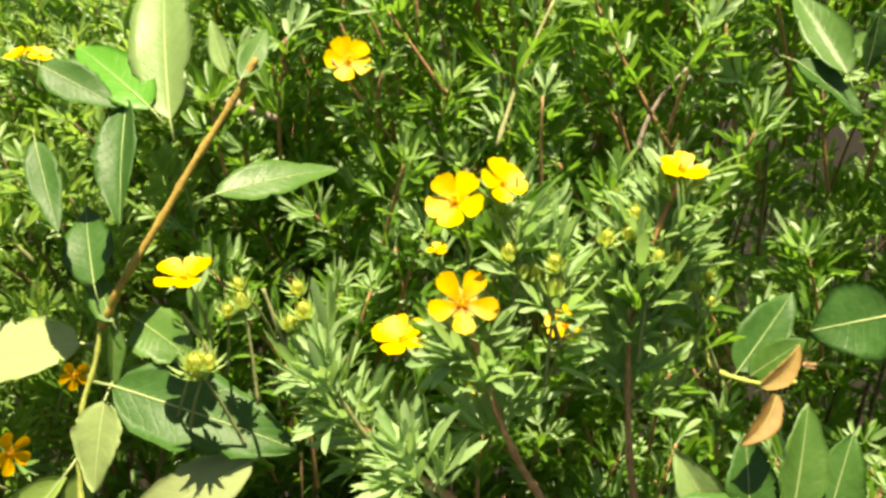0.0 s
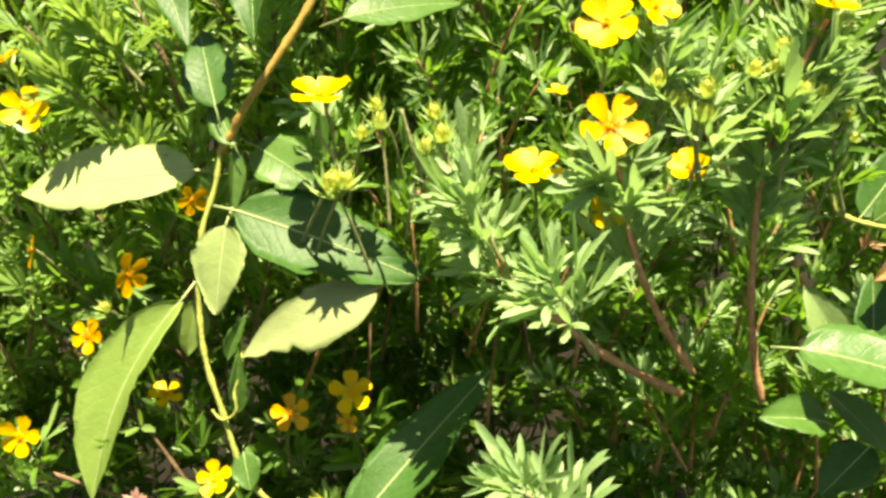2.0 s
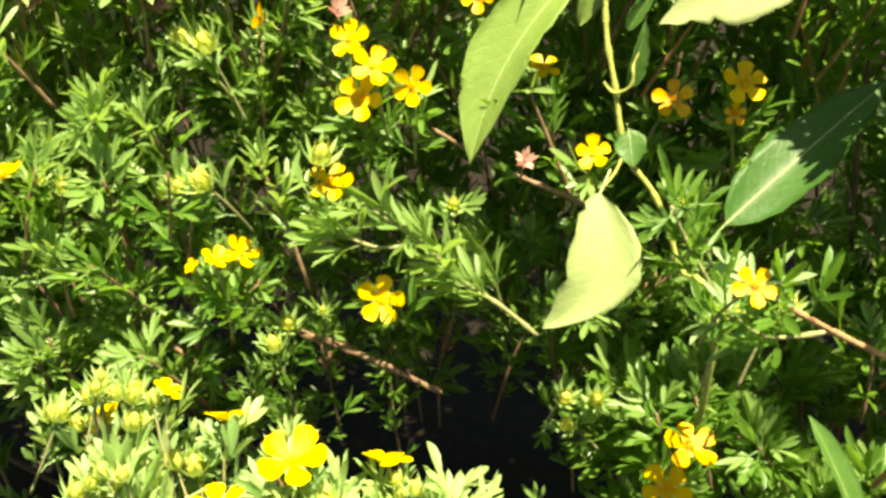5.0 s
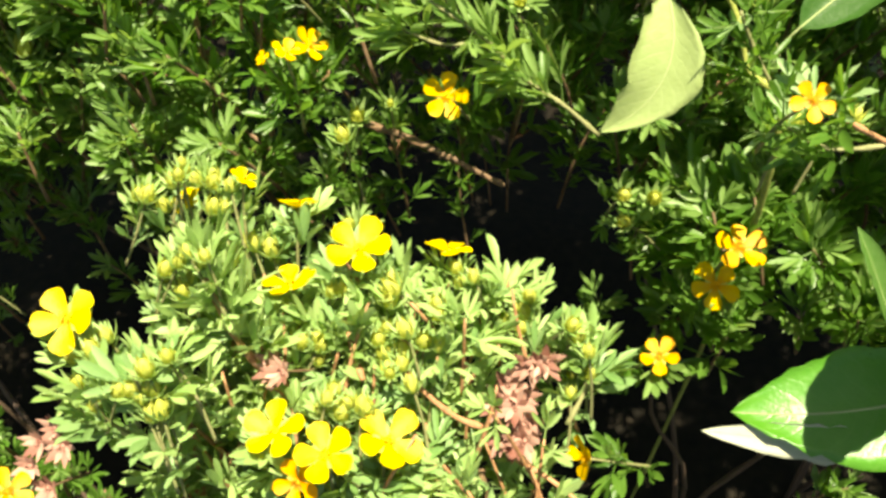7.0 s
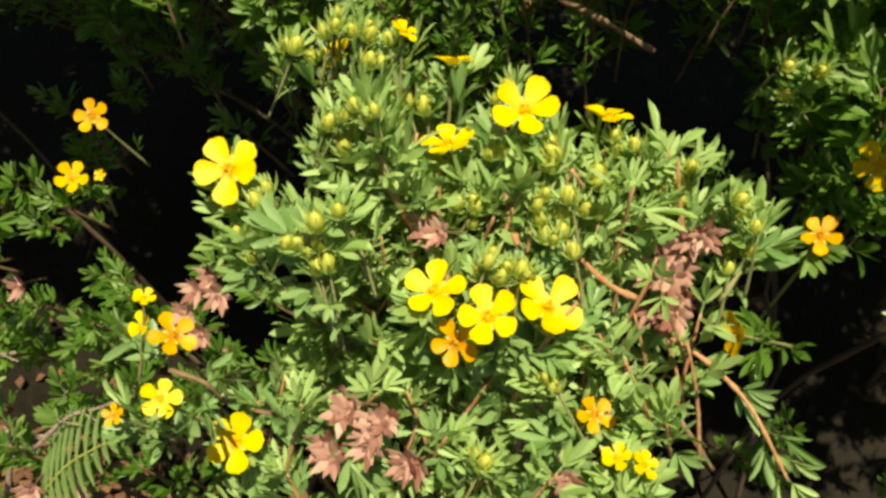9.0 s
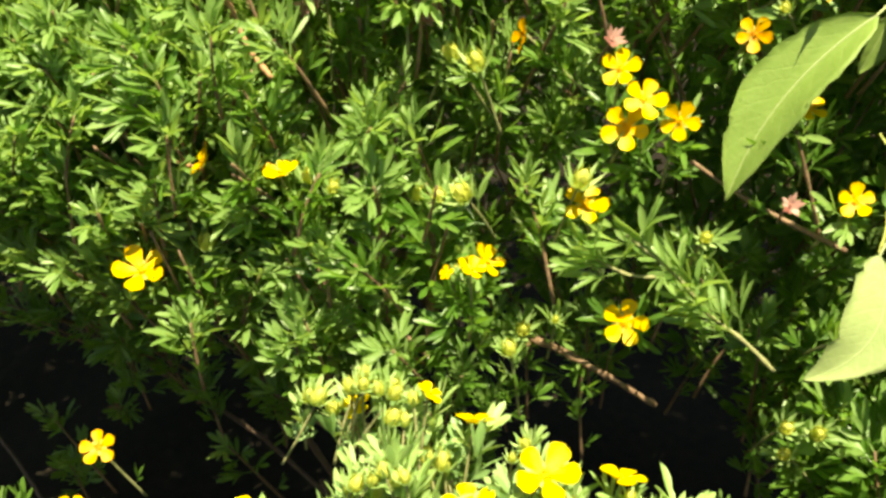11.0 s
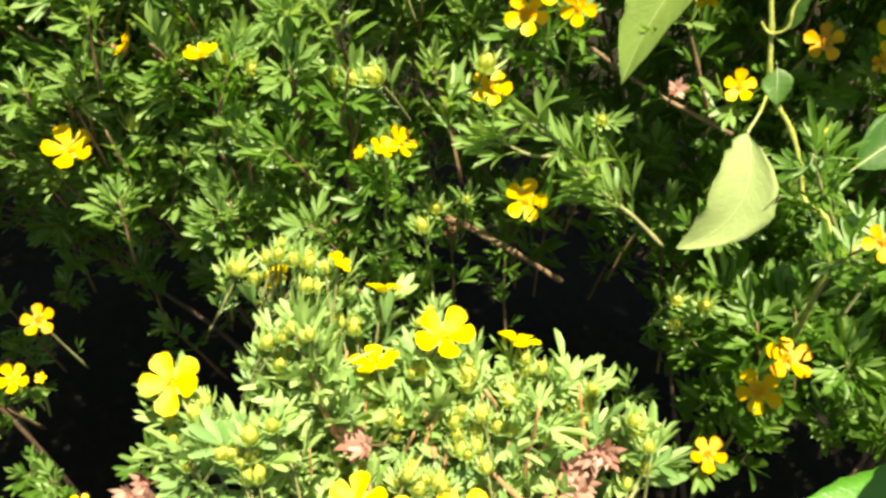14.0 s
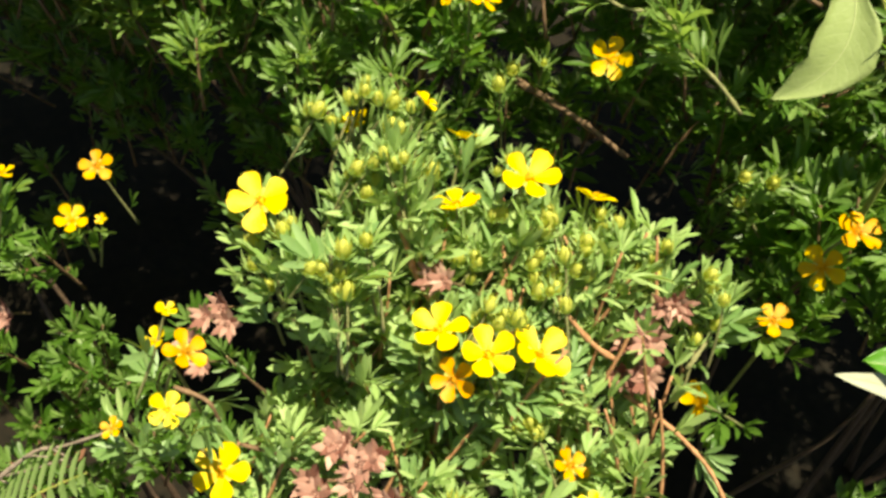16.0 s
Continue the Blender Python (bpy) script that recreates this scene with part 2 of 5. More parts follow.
def smooth_line(points, steps=5):
    """Points along a curve through the given ones."""
    line = []
    for i in range(len(points) - 1):
        p0, p1, p2, p3 = (points[max(0, min(len(points) - 1, i + k))] for k in (-1, 0, 1, 2))
        for s in range(steps):
            t = s / steps
            line.append(0.5 * (2 * p1 + (p2 - p0) * t + (2 * p0 - 5 * p1 + 4 * p2 - p3) * t * t + (3 * p1 - p0 - 3 * p2 + p3) * t ** 3))
    return line + [points[-1]]


# ---- the cinquefoil's leaf: five narrow leaflets on a stalk, about 1 long ----
def leaflet(verts, faces, root, angle, length, width, fold, curl, rise, rng):
    c, s = math.cos(angle), math.sin(angle)
    roll = rng.uniform(-0.7, 0.7)
    cr, sr = math.cos(roll), math.sin(roll)
    first = len(verts)

    def add(x, y, z):
        y, z = cr * y - sr * z, sr * y + cr * z
        verts.append((root[0] + c * x - s * y, root[1] + s * x + c * y, root[2] + z + rise * x))

    def drop(t):
        return -curl * length * t * t

    add(0, 0, 0)
    for t, w in ((0.28, 0.7), (0.58, 1.0), (0.85, 0.74)):
        half = width * 0.5 * w * (1 + 0.12 * rng.uniform(-1, 1))
        lift = half * fold
        add(t * length, half, drop(t) + lift)
        add(t * length, 0, drop(t))
        add(t * length, -half, drop(t) + lift)
    add(length, 0, drop(1))
    f = first
    faces += [(f, f + 2, f + 1), (f, f + 3, f + 2)]
    for k in (1, 4):
        a = f + k
        faces += [(a, a + 1, a + 4), (a, a + 4, a + 3), (a + 1, a + 2, a + 5), (a + 1, a + 5, a + 4)]
    e = f + 7
    faces += [(e, e + 1, f + 10), (e + 1, e + 2, f + 10)]


def leaf_arrays(rng, broad):
    verts, faces = [], []
    stalk = 0.28
    verts += [(0, 0.018, 0), (0, -0.018, 0), (stalk + 0.14, 0.01, 0.01), (stalk + 0.14, -0.01, 0.01)]
    faces += [(0, 1, 3), (0, 3, 2)]
    for root, angle, length in ((stalk + 0.1, 0.0, 0.74), (stalk + 0.08, 0.3, 0.68), (stalk + 0.08, -0.3, 0.68),
                                (stalk, 0.62, 0.56), (stalk, -0.62, 0.56)):
        leaflet(verts, faces, (root, 0, 0.01), angle + rng.uniform(-0.2, 0.2), length * rng.uniform(0.85, 1.12),
                length * broad * rng.uniform(0.8, 1.2), rng.uniform(0.15, 0.7), rng.uniform(-0.25, 0.3), rng.uniform(-0.2, 0.45), rng)
    return np.array(verts), np.array(faces)


RNG = random.Random(7)
# twelve narrow leaves, then twelve broad ones
LEAVES = [leaf_arrays(RNG, 0.2) for _ in range(12)] + [leaf_arrays(RNG, 0.245) for _ in range(12)]


def mesh_of(name, verts, faces, mat):
    me = bpy.data.meshes.new(name)
    me.vertices.add(len(verts))
    me.vertices.foreach_set("co", np.asarray(verts, dtype=np.float32).ravel())
    me.loops.add(len(faces) * 3)
    me.loops.foreach_set("vertex_index", np.asarray(faces, dtype=np.int32).ravel())
    me.polygons.add(len(faces))
    me.polygons.foreach_set("loop_start", np.arange(0, len(faces) * 3, 3, dtype=np.int32))
    me.polygons.foreach_set("use_smooth", np.ones(len(faces), dtype=bool))
    me.update(calc_edges=True)
    me.validate()
    me.materials.append(mat)
    return me


LEAF_MESHES = {m.name: [mesh_of("leaf", v, f, m) for v, f in LEAVES] for m in (leaf_mat, front_mat, young_mat, sage_mat, lime_mat)}


FLOWERS = []


class Shrub:
    def __init__(self, at, label, leaf_size, tip_mat=young_mat, body_mat=leaf_mat, out=0.2, broad=False):
        self.first_leaf = 12 if broad else 0
        self.out = out
        self.tip_mat, self.body_mat = tip_mat, body_mat
        self.root = thing("cinquefoil_shrub", rooted(at), label, "shrub", "cinquefoil shrubs")
        self.leaf_size, self.leaves, self.young, self.twigs = leaf_size, [], [], []


def leaf_pose(at, axis, normal, size):
    m = frame_of(normal, axis)
    return Matrix.Translation(at) @ m @ Matrix.Diagonal((size, size, size, 1))


def leafy(shrub, line, count, rng, start=0.15, young_tip=0.12, size=1.0, parent=None, bunch=1.0):
    """Leaves set in a spiral along a stem."""
    n = len(line) - 1
    turn = rng.uniform(0, 6.28)
    for i in range(count):
        t = start + (1 - start) * ((i + rng.random()) / max(count, 1)) ** bunch
        f = min(t * n, n - 0.001)
        k = int(f)
        at = line[k].lerp(line[k + 1], f - k)
        d = (line[k + 1] - line[k]).normalized()
        turn += 2.4 + rng.uniform(-0.4, 0.4)
        side = frame_of(d, UP) @ Vector((math.cos(turn), math.sin(turn), 0))
        close = 0.45 + 0.65 * t * t
        axis = (side * rng.uniform(0.3, 0.7) + d * (close + 0.65) + UP * 0.12).normalized()
        normal = (d * 0.5 - side * 0.6 + UP * 0.25 + Vector([rng.uniform(-0.5, 0.5) for _ in range(3)])).normalized()
        grown = shrub.leaf_size * size * rng.uniform(0.72, 1.2) * (1 if t < 0.8 else 0.85)
        m = leaf_pose(at, axis, normal, grown)
        (shrub.young if t > 1 - young_tip else shrub.leaves).append((m, shrub.first_leaf + rng.randrange(12), parent))


def stem_to(tip, direction, length, rng, sag=0.25):
    """A line that ends at tip, having come from below."""
    side = Vector((rng.uniform(-1, 1), rng.uniform(-1, 1), 0)) * 0.25
    base = tip - direction * length + side * length * 0.5 - UP * sag * length * 0.4
    mid = tip - direction * length * 0.5 + side * length * 0.1
    return smooth_line([base, mid, tip], 5)


def growth(rng, out=0.45):
    d = Vector((rng.uniform(-0.45, 0.45), -out + rng.uniform(-0.35, 0.35), 0.85))
    return d.normalized()


# ---- flowers ----
def petal_mesh(name, mat, cup, rng, broad=1.0):
    bm = bmesh.new()
    phase = rng.uniform(0, 6)
    stations = ((0.07, 0.06), (0.24, 0.15), (0.44, 0.265), (0.62, 0.355), (0.77, 0.385), (0.89, 0.33), (0.96, 0.23), (1.0, 0.09))
    rows = []
    for s, w in stations:
        w *= broad
        row = []
        for k in range(5):
            y = (k - 2) / 2
            z = cup * s ** 1.6 + 0.16 * w * y * y - 0.1 * max(0, s - 0.7) + 0.012 * math.sin(7 * s + 3 * y + phase)
            row.append(bm.verts.new((s - 0.05 * y * y * max(0, s - 0.4), w * y, z)))
        rows.append(row)
    for a, b in zip(rows, rows[1:]):
        for k in range(4):
            bm.faces.new((a[k], b[k], b[k + 1], a[k + 1]))
    return finish(name, bm, mat)


def finish(name, bm, mats):
    me = bpy.data.meshes.new(name)
    bm.to_mesh(me)
    bm.free()
    for m in mats if isinstance(mats, (list, tuple)) else [mats]:
        me.materials.append(m)
    for p in me.polygons:
        p.use_smooth = True
    return me


def stamens_mesh(name, mat, rng):
    bm = bmesh.new()
    rings = [[bm.verts.new((0.15 * q * math.cos(a), 0.15 * q * math.sin(a), 0.1 - 0.1 * q * q)) for a in
              (math.pi * k / 4 for k in range(8))] for q in (0.4, 1.0)]
    top = bm.verts.new((0, 0, 0.12))
    for k in range(8):
        bm.faces.new((top, rings[0][k], rings[0][(k + 1) % 8]))
        bm.faces.new((rings[0][k], rings[1][k], rings[1][(k + 1) % 8], rings[0][(k + 1) % 8]))
    for _ in range(22):
        a, tilt = rng.uniform(0, 6.28), rng.uniform(0.25, 1.0)
        d = Vector((math.cos(a) * tilt, math.sin(a) * tilt, 0.8)).normalized()
        p = d * 0.1
        q = d * rng.uniform(0.24, 0.34)
        side = d.cross(Vector((0, 0, 1))).normalized() * 0.014
        other = d.cross(side).normalized() * 0.014
        a0, b0, c0 = (bm.verts.new(p + s) for s in (side, -side, other))
        tip = [bm.verts.new(q + s * 2.2) for s in (side, -side, other, -other)]
        bm.faces.new((a0, tip[0], b0))
        bm.faces.new((b0, tip[1], c0))
        bm.faces.new((tip[0], tip[2], tip[1], tip[3]))
    return finish(name, bm, mat)


def calyx_mesh(name, mat, spread, count=5, length=0.42, broad=0.15, closed=0.0, rng=RNG):
    bm = bmesh.new()
    for k in range(count):
        a = 6.283 * (k + 0.5) / count + rng.uniform(-0.1, 0.1)
        c, s = math.cos(a), math.sin(a)
        rows = []
        for t, w in ((0, 0.6), (0.35, 1), (0.7, 0.65), (1, 0.05)):
            lean = spread * (1 - closed * t)
            r, z = 0.06 + length * t * math.sin(lean), length * t * math.cos(lean)
            h = broad * w
            rows.append([bm.verts.new((c * r - s * y * h, s * r + c * y * h, z - 0.05 - 0.05 * y * y)) for y in (-1, 0, 1)])
        for p, q in zip(rows, rows[1:]):
            for j in range(2):
                bm.faces.new((p[j], q[j], q[j + 1], p[j + 1]))
    return finish(name, bm, mat)


PETALS = [petal_mesh("petal", petal_mat, c, RNG, 1.12) for c in (0.1, 0.25, 0.4)]
LEMON_PETALS = [petal_mesh("petal", lemon_petal_mat, c, RNG, 0.93) for c in (0.1, 0.25, 0.4)]
SLIM_PETALS = [petal_mesh("petal", petal_mat, c, RNG, 0.9) for c in (0.1, 0.28, 0.45)]
OLD_PETALS = [petal_mesh("petal", old_petal_mat, c, RNG, 0.84) for c in (0.02, 0.16, 0.3)]
STAMENS = stamens_mesh("stamens", stamen_mat, RNG)
OLD_STAMENS = stamens_mesh("stamens", old_stamen_mat, RNG)
CALYX = calyx_mesh("calyx", sepal_mat, 1.25)


def bud_mesh():
    bm = bmesh.new()
    bmesh.ops.create_uvsphere(bm, u_segments=8, v_segments=6, radius=0.24)
    for v in bm.verts:
        taper = 1 - 0.75 * max(0.0, v.co.z)
        v.co.x, v.co.y, v.co.z = v.co.x * 0.85 * taper, v.co.y * 0.85 * taper, v.co.z * 1.5 + 0.34
    me = finish("bud", bm, sepal_mat)
    return me


BUD = bud_mesh()
BUD_TIP = calyx_mesh("bud_sepals", sepal_mat, 0.8, 7, 0.85, 0.13, 0.75)
BUD_LEAVES = calyx_mesh("bud_bracts", lime_mat, 0.95, 8, 1.0, 0.1, 0.3)
DRY = [calyx_mesh("dry_sepals", dry_mat, s, 5, 0.95, 0.2, c) for s, c in ((0.7, -0.2), (0.95, 0.1), (1.3, 0.2))]
DRY_CORE = stamens_mesh("dry_core", dry_mat, RNG)


def flower_shoot(shrub, uvn, d, facing, age=0.0, leaves=9, length=0.06):
    rng = random.Random(int(abs(uvn[0] * 9001 + uvn[1] * 7001 + uvn[2] * 5003) * 10))
    at, z = place(uvn), away(facing)
    spin = Vector((rng.uniform(-1, 1), rng.uniform(-1, 1), rng.uniform(-1, 1)))
    m = Matrix.Translation(at) @ frame_of(z, spin)
    FLOWERS.append((at + z * d * 0.35, d * 0.62))
    # the open side of the shrubs, where a flower stands clear of leaves
    clear = (EYE - at).normalized()
    for k in (0.02, 0.04, 0.06):
        FLOWERS.append((at + clear * k, d * 0.5))
    if shrub not in (front, lowleft):
        for k in range(1, 14 if shrub is lowright else 5):
            FLOWERS.append((at + SUN * 0.02 * k, d * 0.4))
    bloom = new("flower")
    bloom.parent, bloom.empty_display_size = shrub.root, 0.005
    bloom.location = at - shrub.root.location
    tagged(bloom, "orange-yellow ageing five-petalled flower" if age > 0.45 else "bright yellow five-petalled flower")
    r = d * 0.47
    size = Matrix.Diagonal((r, r, r, 1))
    shapes = OLD_PETALS if age > 0.45 else LEMON_PETALS if shrub is front else PETALS if shrub is right else SLIM_PETALS
    for k in range(5):
        a = 6.283 * k / 5 + rng.uniform(-0.09, 0.09)
        s = rng.uniform(0.93, 1.07)
        turn = Euler((rng.uniform(-0.1, 0.1), rng.uniform(-0.12, 0.1) - 0.03, a)).to_matrix().to_4x4()
        child("petal", shapes[rng.randrange(3)], bloom, m @ turn @ Matrix.Diagonal((r * s, r * s, r * s, 1)))
    child("flower_centre", OLD_STAMENS if age > 0.45 else STAMENS, bloom, m @ size)
    child("calyx", CALYX, bloom, m @ size)
    grow = (z * 0.55 + growth(rng, shrub.out) * 0.75).normalized()
    line = stem_to(at - z * 0.002, grow, length, rng)
    bm = bmesh.new()
    tube(bm, [p - shrub.root.location for p in line], 0.0011, 0.0007, 5)
    part("flower_stalk", bm, bark_green, shrub.root)
    leafy(shrub, line[:-2], leaves, rng, 0.1, 0.25)


def bud_cluster(shrub, uvn, d, count=3):
    rng = random.Random(int(abs(uvn[0] * 5009 + uvn[1] * 6011) * 10))
    bud_shoot(shrub, uvn, d)
    for _ in range(count - 1):
        near = tuple(c + rng.uniform(-0.011, 0.011) for c in uvn)
        bud_shoot(shrub, near, d * rng.uniform(0.7, 1.0), 2)


def bud_shoot(shrub, uvn, d, leaves=6):
    rng = random.Random(int(abs(uvn[0] * 8009 + uvn[1] * 6007 + uvn[2] * 4001) * 10))
    at = place(uvn)
    d *= 1.4
    grow = growth(rng, shrub.out)
    m = Matrix.Translation(at - grow * d * 0.4) @ frame_of(grow, Vector((rng.uniform(-1, 1), rng.uniform(-1, 1), 0))) @ Matrix.Diagonal((d * 0.8, d * 0.8, d * 0.8, 1))
    FLOWERS.append((at - away((0, 0, 1)) * 0.01, d * 0.6))
    head = new("flower_bud")
    head.parent, head.empty_display_size = shrub.root, 0.004
    head.location = at - shrub.root.location
    tagged(head, "closed yellow-green flower bud")
    child("bud", BUD, head, m)
    child("sepal_ring", BUD_TIP, head, m)
    child("bract_ring", BUD_LEAVES, head, m)
    line = stem_to(at - grow * d * 0.4, grow, 0.045, rng)
    bm = bmesh.new()
    tube(bm, [p - shrub.root.location for p in line], 0.001, 0.0007, 5)
    part("flower_stalk", bm, bark_green, shrub.root)
    leafy(shrub, line, leaves, rng, 0.15, 0.6, 0.85)


def dried_cluster(shrub, uvn, d, count=2):
    rng = random.Random(int(abs(uvn[0] * 5009 + uvn[1] * 6011) * 10))
    dried_head(shrub, uvn, d)
    for _ in range(count - 1):
        near = tuple(c + rng.uniform(-0.008, 0.008) for c in uvn)
        dried_head(shrub, near, d * rng.uniform(0.75, 1.05))


def dried_head(shrub, uvn, d):
    rng = random.Random(int(abs(uvn[0] * 8009 + uvn[1] * 6007 + uvn[2] * 4001) * 10))
    at = place(uvn)
    d *= 1.25
    grow = growth(rng, 0.7)
    m = Matrix.Translation(at) @ frame_of(grow, Vector((rng.uniform(-1, 1), rng.uniform(-1, 1), 0))) @ Matrix.Diagonal((d * 0.75, d * 0.75, d * 0.75, 1))
    for k in (0.008, 0.022, 0.036):
        FLOWERS.append((at - away((0, 0, 1)) * k, d * 0.55))
    head = new("dried_flower_head")
    head.parent, head.empty_display_size = shrub.root, 0.004
    head.location = at - shrub.root.location
    tagged(head, "withered pinkish-brown papery flower head")
    child("dry_calyx", DRY[rng.randrange(3)], head, m)
    child("dry_ring", DRY[rng.randrange(3)], head, m @ Euler((0, 0, 0.5)).to_matrix().to_4x4() @ Matrix.Diagonal((0.8, 0.8, 0.8, 1)))
    child("dry_core", DRY_CORE, head, m @ Matrix.Diagonal((0.9, 0.9, 0.9, 1)))
    line = stem_to(at, grow, 0.022, rng)
    bm = bmesh.new()
    tube(bm, [p - shrub.root.location for p in line], 0.0009, 0.0006, 5)
    part("dry_stalk", bm, bark_brown, shrub.root)


def branch(shrub, points, r, mat, leaves, young_tip=0.25, size=1.05, start=0.3):
    rng = random.Random(int(abs(points[0][0] * 8009 + points[0][1] * 6007) * 10))
    line = smooth_line([place(p) for p in points], 5)
    bm = bmesh.new()
    tube(bm, [p - shrub.root.location for p in line], r, r * 0.6, 8, True)
    stem = part("branch", bm, mat, shrub.root)
    if mat is bark_red:
        for p in line[:int(len(line) * 0.6)]:
            for k in (0.01, 0.024):
                FLOWERS.append((p - away((0, 0, 1)) * k, 0.0085))
    leafy(shrub, line, leaves, rng, start, young_tip, size, stem)


# ---- broad leaves ----
class Plant:
    def __init__(self, name, at, label, category):
        self.root = thing(name, rooted(at), label, category)


def broad_leaf(plant, base, tip, width, facing, mat, bend=0.1, fold=0.15, eaten=0.0, sway=0.0, open_above=0.0):
    rng = random.Random(int(abs(base[0] * 8009 + tip[1] * 6007) * 10))
    b, e = place(base), place(tip)
    axis = e - b
    length = axis.length
    m = Matrix.Translation(b) @ frame_of(away(facing), axis)
    turn = m.to_3x3()
    x = axis.normalized()
    y = (away(facing).cross(x)).normalized()
    z = x.cross(y)
    if open_above:
        for q in (0.15, 0.35, 0.55, 0.75, 0.95):
            for k in range(1, 9):
                FLOWERS.append((b.lerp(e, q) + SUN * (0.02 * k + 0.005), open_above))
    o = b - plant.root.location
    nx, ny = 22, 9

    def at(i, j, side):
        t, s = i / (nx - 1), (j / (ny - 1)) * 2 - 1
        shape = (math.sin(math.pi * min(1, t ** 0.8)) ** 0.75) * (1 - 0.12 * t) if 0 < t < 1 else 0.0
        half = width / 2 * max(shape, 0.02)
        if eaten and t > 1 - eaten and s > 0:
            half *= 0.62 + 0.2 * math.sin(t * 37) * s
        edge = 1 + 0.035 * math.sin(t * 23 + s * 3 + rng_phase) + 0.025 * math.sin(t * 61 + s * 5 + 2 * rng_phase)
        if abs(s) > 0.9 and (i, s > 0) in nibbled:
            edge *= 0.86
        veins = 0.006 * width * math.cos(t * 34 - abs(s) * 5) * (1 - abs(s)) * abs(s) * 3
        lift = fold * half * abs(s) ** 1.2 + bend * length * (0.25 - (t - 0.5) ** 2) + veins + 0.05 * width * math.sin(t * 8 + rng_phase) * s * abs(s)
        return o + x * (t * length) + y * (half * s * edge + sway * length * 4 * t * (1 - t)) + z * (lift + side * 0.00018)

    rng_phase = rng.uniform(0, 6)
    nibbled = {(rng.randrange(3, nx - 3), rng.random() < 0.5) for _ in range(3)}
    bm = bmesh.new()
    spread = {}
    sheets = [[[bm.verts.new(at(i, j, side)) for j in range(ny)] for i in range(nx)] for side in (1, -1)]
    for sheet, flip in zip(sheets, (False, True)):
        for i in range(nx - 1):
            for j in range(ny - 1):
                quad = (sheet[i][j], sheet[i + 1][j], sheet[i + 1][j + 1], sheet[i][j + 1])
                bm.faces.new(quad[::-1] if flip else quad)
    for i in range(nx - 1):
        for j in (0, ny - 1):
            bm.faces.new((sheets[0][i][j], sheets[0][i + 1][j], sheets[1][i + 1][j], sheets[1][i][j]))
    for sheet in sheets:
        for i, row in enumerate(sheet):
            for j, v in enumerate(row):
                spread[v] = (i / (nx - 1), j / (ny - 1))
    uv = bm.loops.layers.uv.new("leaf")
    for f in bm.faces:
        for loop in f.loops:
            loop[uv].uv = spread[loop.vert]
    blade = part("leaf", bm, mat, plant.root)
    bm = bmesh.new()
    mid = [at(i, (ny - 1) / 2, 1) for i in range(nx)]
    back = o - x * min(0.012, length * 0.2) - z * 0.004
    tube(bm, [back] + mid, width * 0.017, width * 0.004, 6)
    part("midrib", bm, rib_mat, blade)
    return blade


def shoot_stem(plant, points, r, mat):
    line = smooth_line([place(p) for p in points], 6)
    bm = bmesh.new()
    tube(bm, [p - plant.root.location for p in line], r, r * 0.75, 9, True)
    part("stem", bm, mat, plant.root)


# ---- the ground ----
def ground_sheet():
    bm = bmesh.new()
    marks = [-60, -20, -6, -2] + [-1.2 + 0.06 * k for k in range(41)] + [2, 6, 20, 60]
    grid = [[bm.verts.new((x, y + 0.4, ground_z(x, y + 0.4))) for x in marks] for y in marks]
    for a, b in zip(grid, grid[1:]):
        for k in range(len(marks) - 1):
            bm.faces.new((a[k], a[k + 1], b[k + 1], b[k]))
    ob = part("ground", bm, shaded_soil_mat, None)
    tagged(ob, "bare soil under the shrubs, darkened to stand for their shade", "ground", kind="structure")


ground_sheet()

front = Shrub((-0.13, -0.5, 0.5), "near sunlit cinquefoil shrub with bright yellow flowers and buds", 0.030, lime_mat, front_mat, -0.2, True)
back = Shrub((-0.2, -0.45, 0.75), "wide cinquefoil shrub with sage-green leaves and scattered yellow flowers", 0.028)
right = Shrub((0.3, -0.3, 0.75), "tall cinquefoil shrub with reddish stems and yellow flowers", 0.031, sage_mat)
lowright = Shrub((0.1, -0.52, 0.6), "low shaded cinquefoil shrub with dark green leaves", 0.028, broad=True)
farleft = Shrub((-0.4, -0.6, 1.0), "cinquefoil shrub in the shade behind the flowering one", 0.04)
farright = Shrub((0.4, -0.6, 1.0), "dense cinquefoil shrub growing behind the tall shoots", 0.04)
lowleft = Shrub((-0.45, -0.56, 0.5), "small shaded cinquefoil shrub beside dry leaf litter", 0.025, broad=True)
sapling = Plant("willow_sapling", (0.02, -0.4, 0.6), "broad-leaved sapling with an amber stem among the cinquefoil", "sapling")
bush = Plant("broadleaf_bush", (0.4, -0.3, 0.6), "broad-leaved bush with glossy green leaves beside the cinquefoil", "bush")

# the near cinquefoil
flower_shoot(front, (-0.274, -0.266, 0.308), 0.0380, (0.00, 0.71, -0.70))
flower_shoot(front, (-0.262, -0.253, 0.418), 0.0232, (-0.27, 0.88, -0.40))
flower_shoot(front, (-0.211, -0.217, 0.389), 0.0167, (0.42, 0.91, -0.05))
flower_shoot(front, (-0.188, -0.239, 0.406), 0.0256, (-0.14, 0.92, 0.37))
flower_shoot(front, (-0.141, -0.239, 0.371), 0.0358, (0.15, 0.86, -0.49))
flower_shoot(front, (-0.178, -0.265, 0.366), 0.0324, (-0.15, 0.99, 0.01))
flower_shoot(front, (-0.102, -0.259, 0.415), 0.0301, (-0.11, 0.96, 0.26))
flower_shoot(front, (-0.163, -0.308, 0.300), 0.0354, (-0.25, 0.89, -0.38))
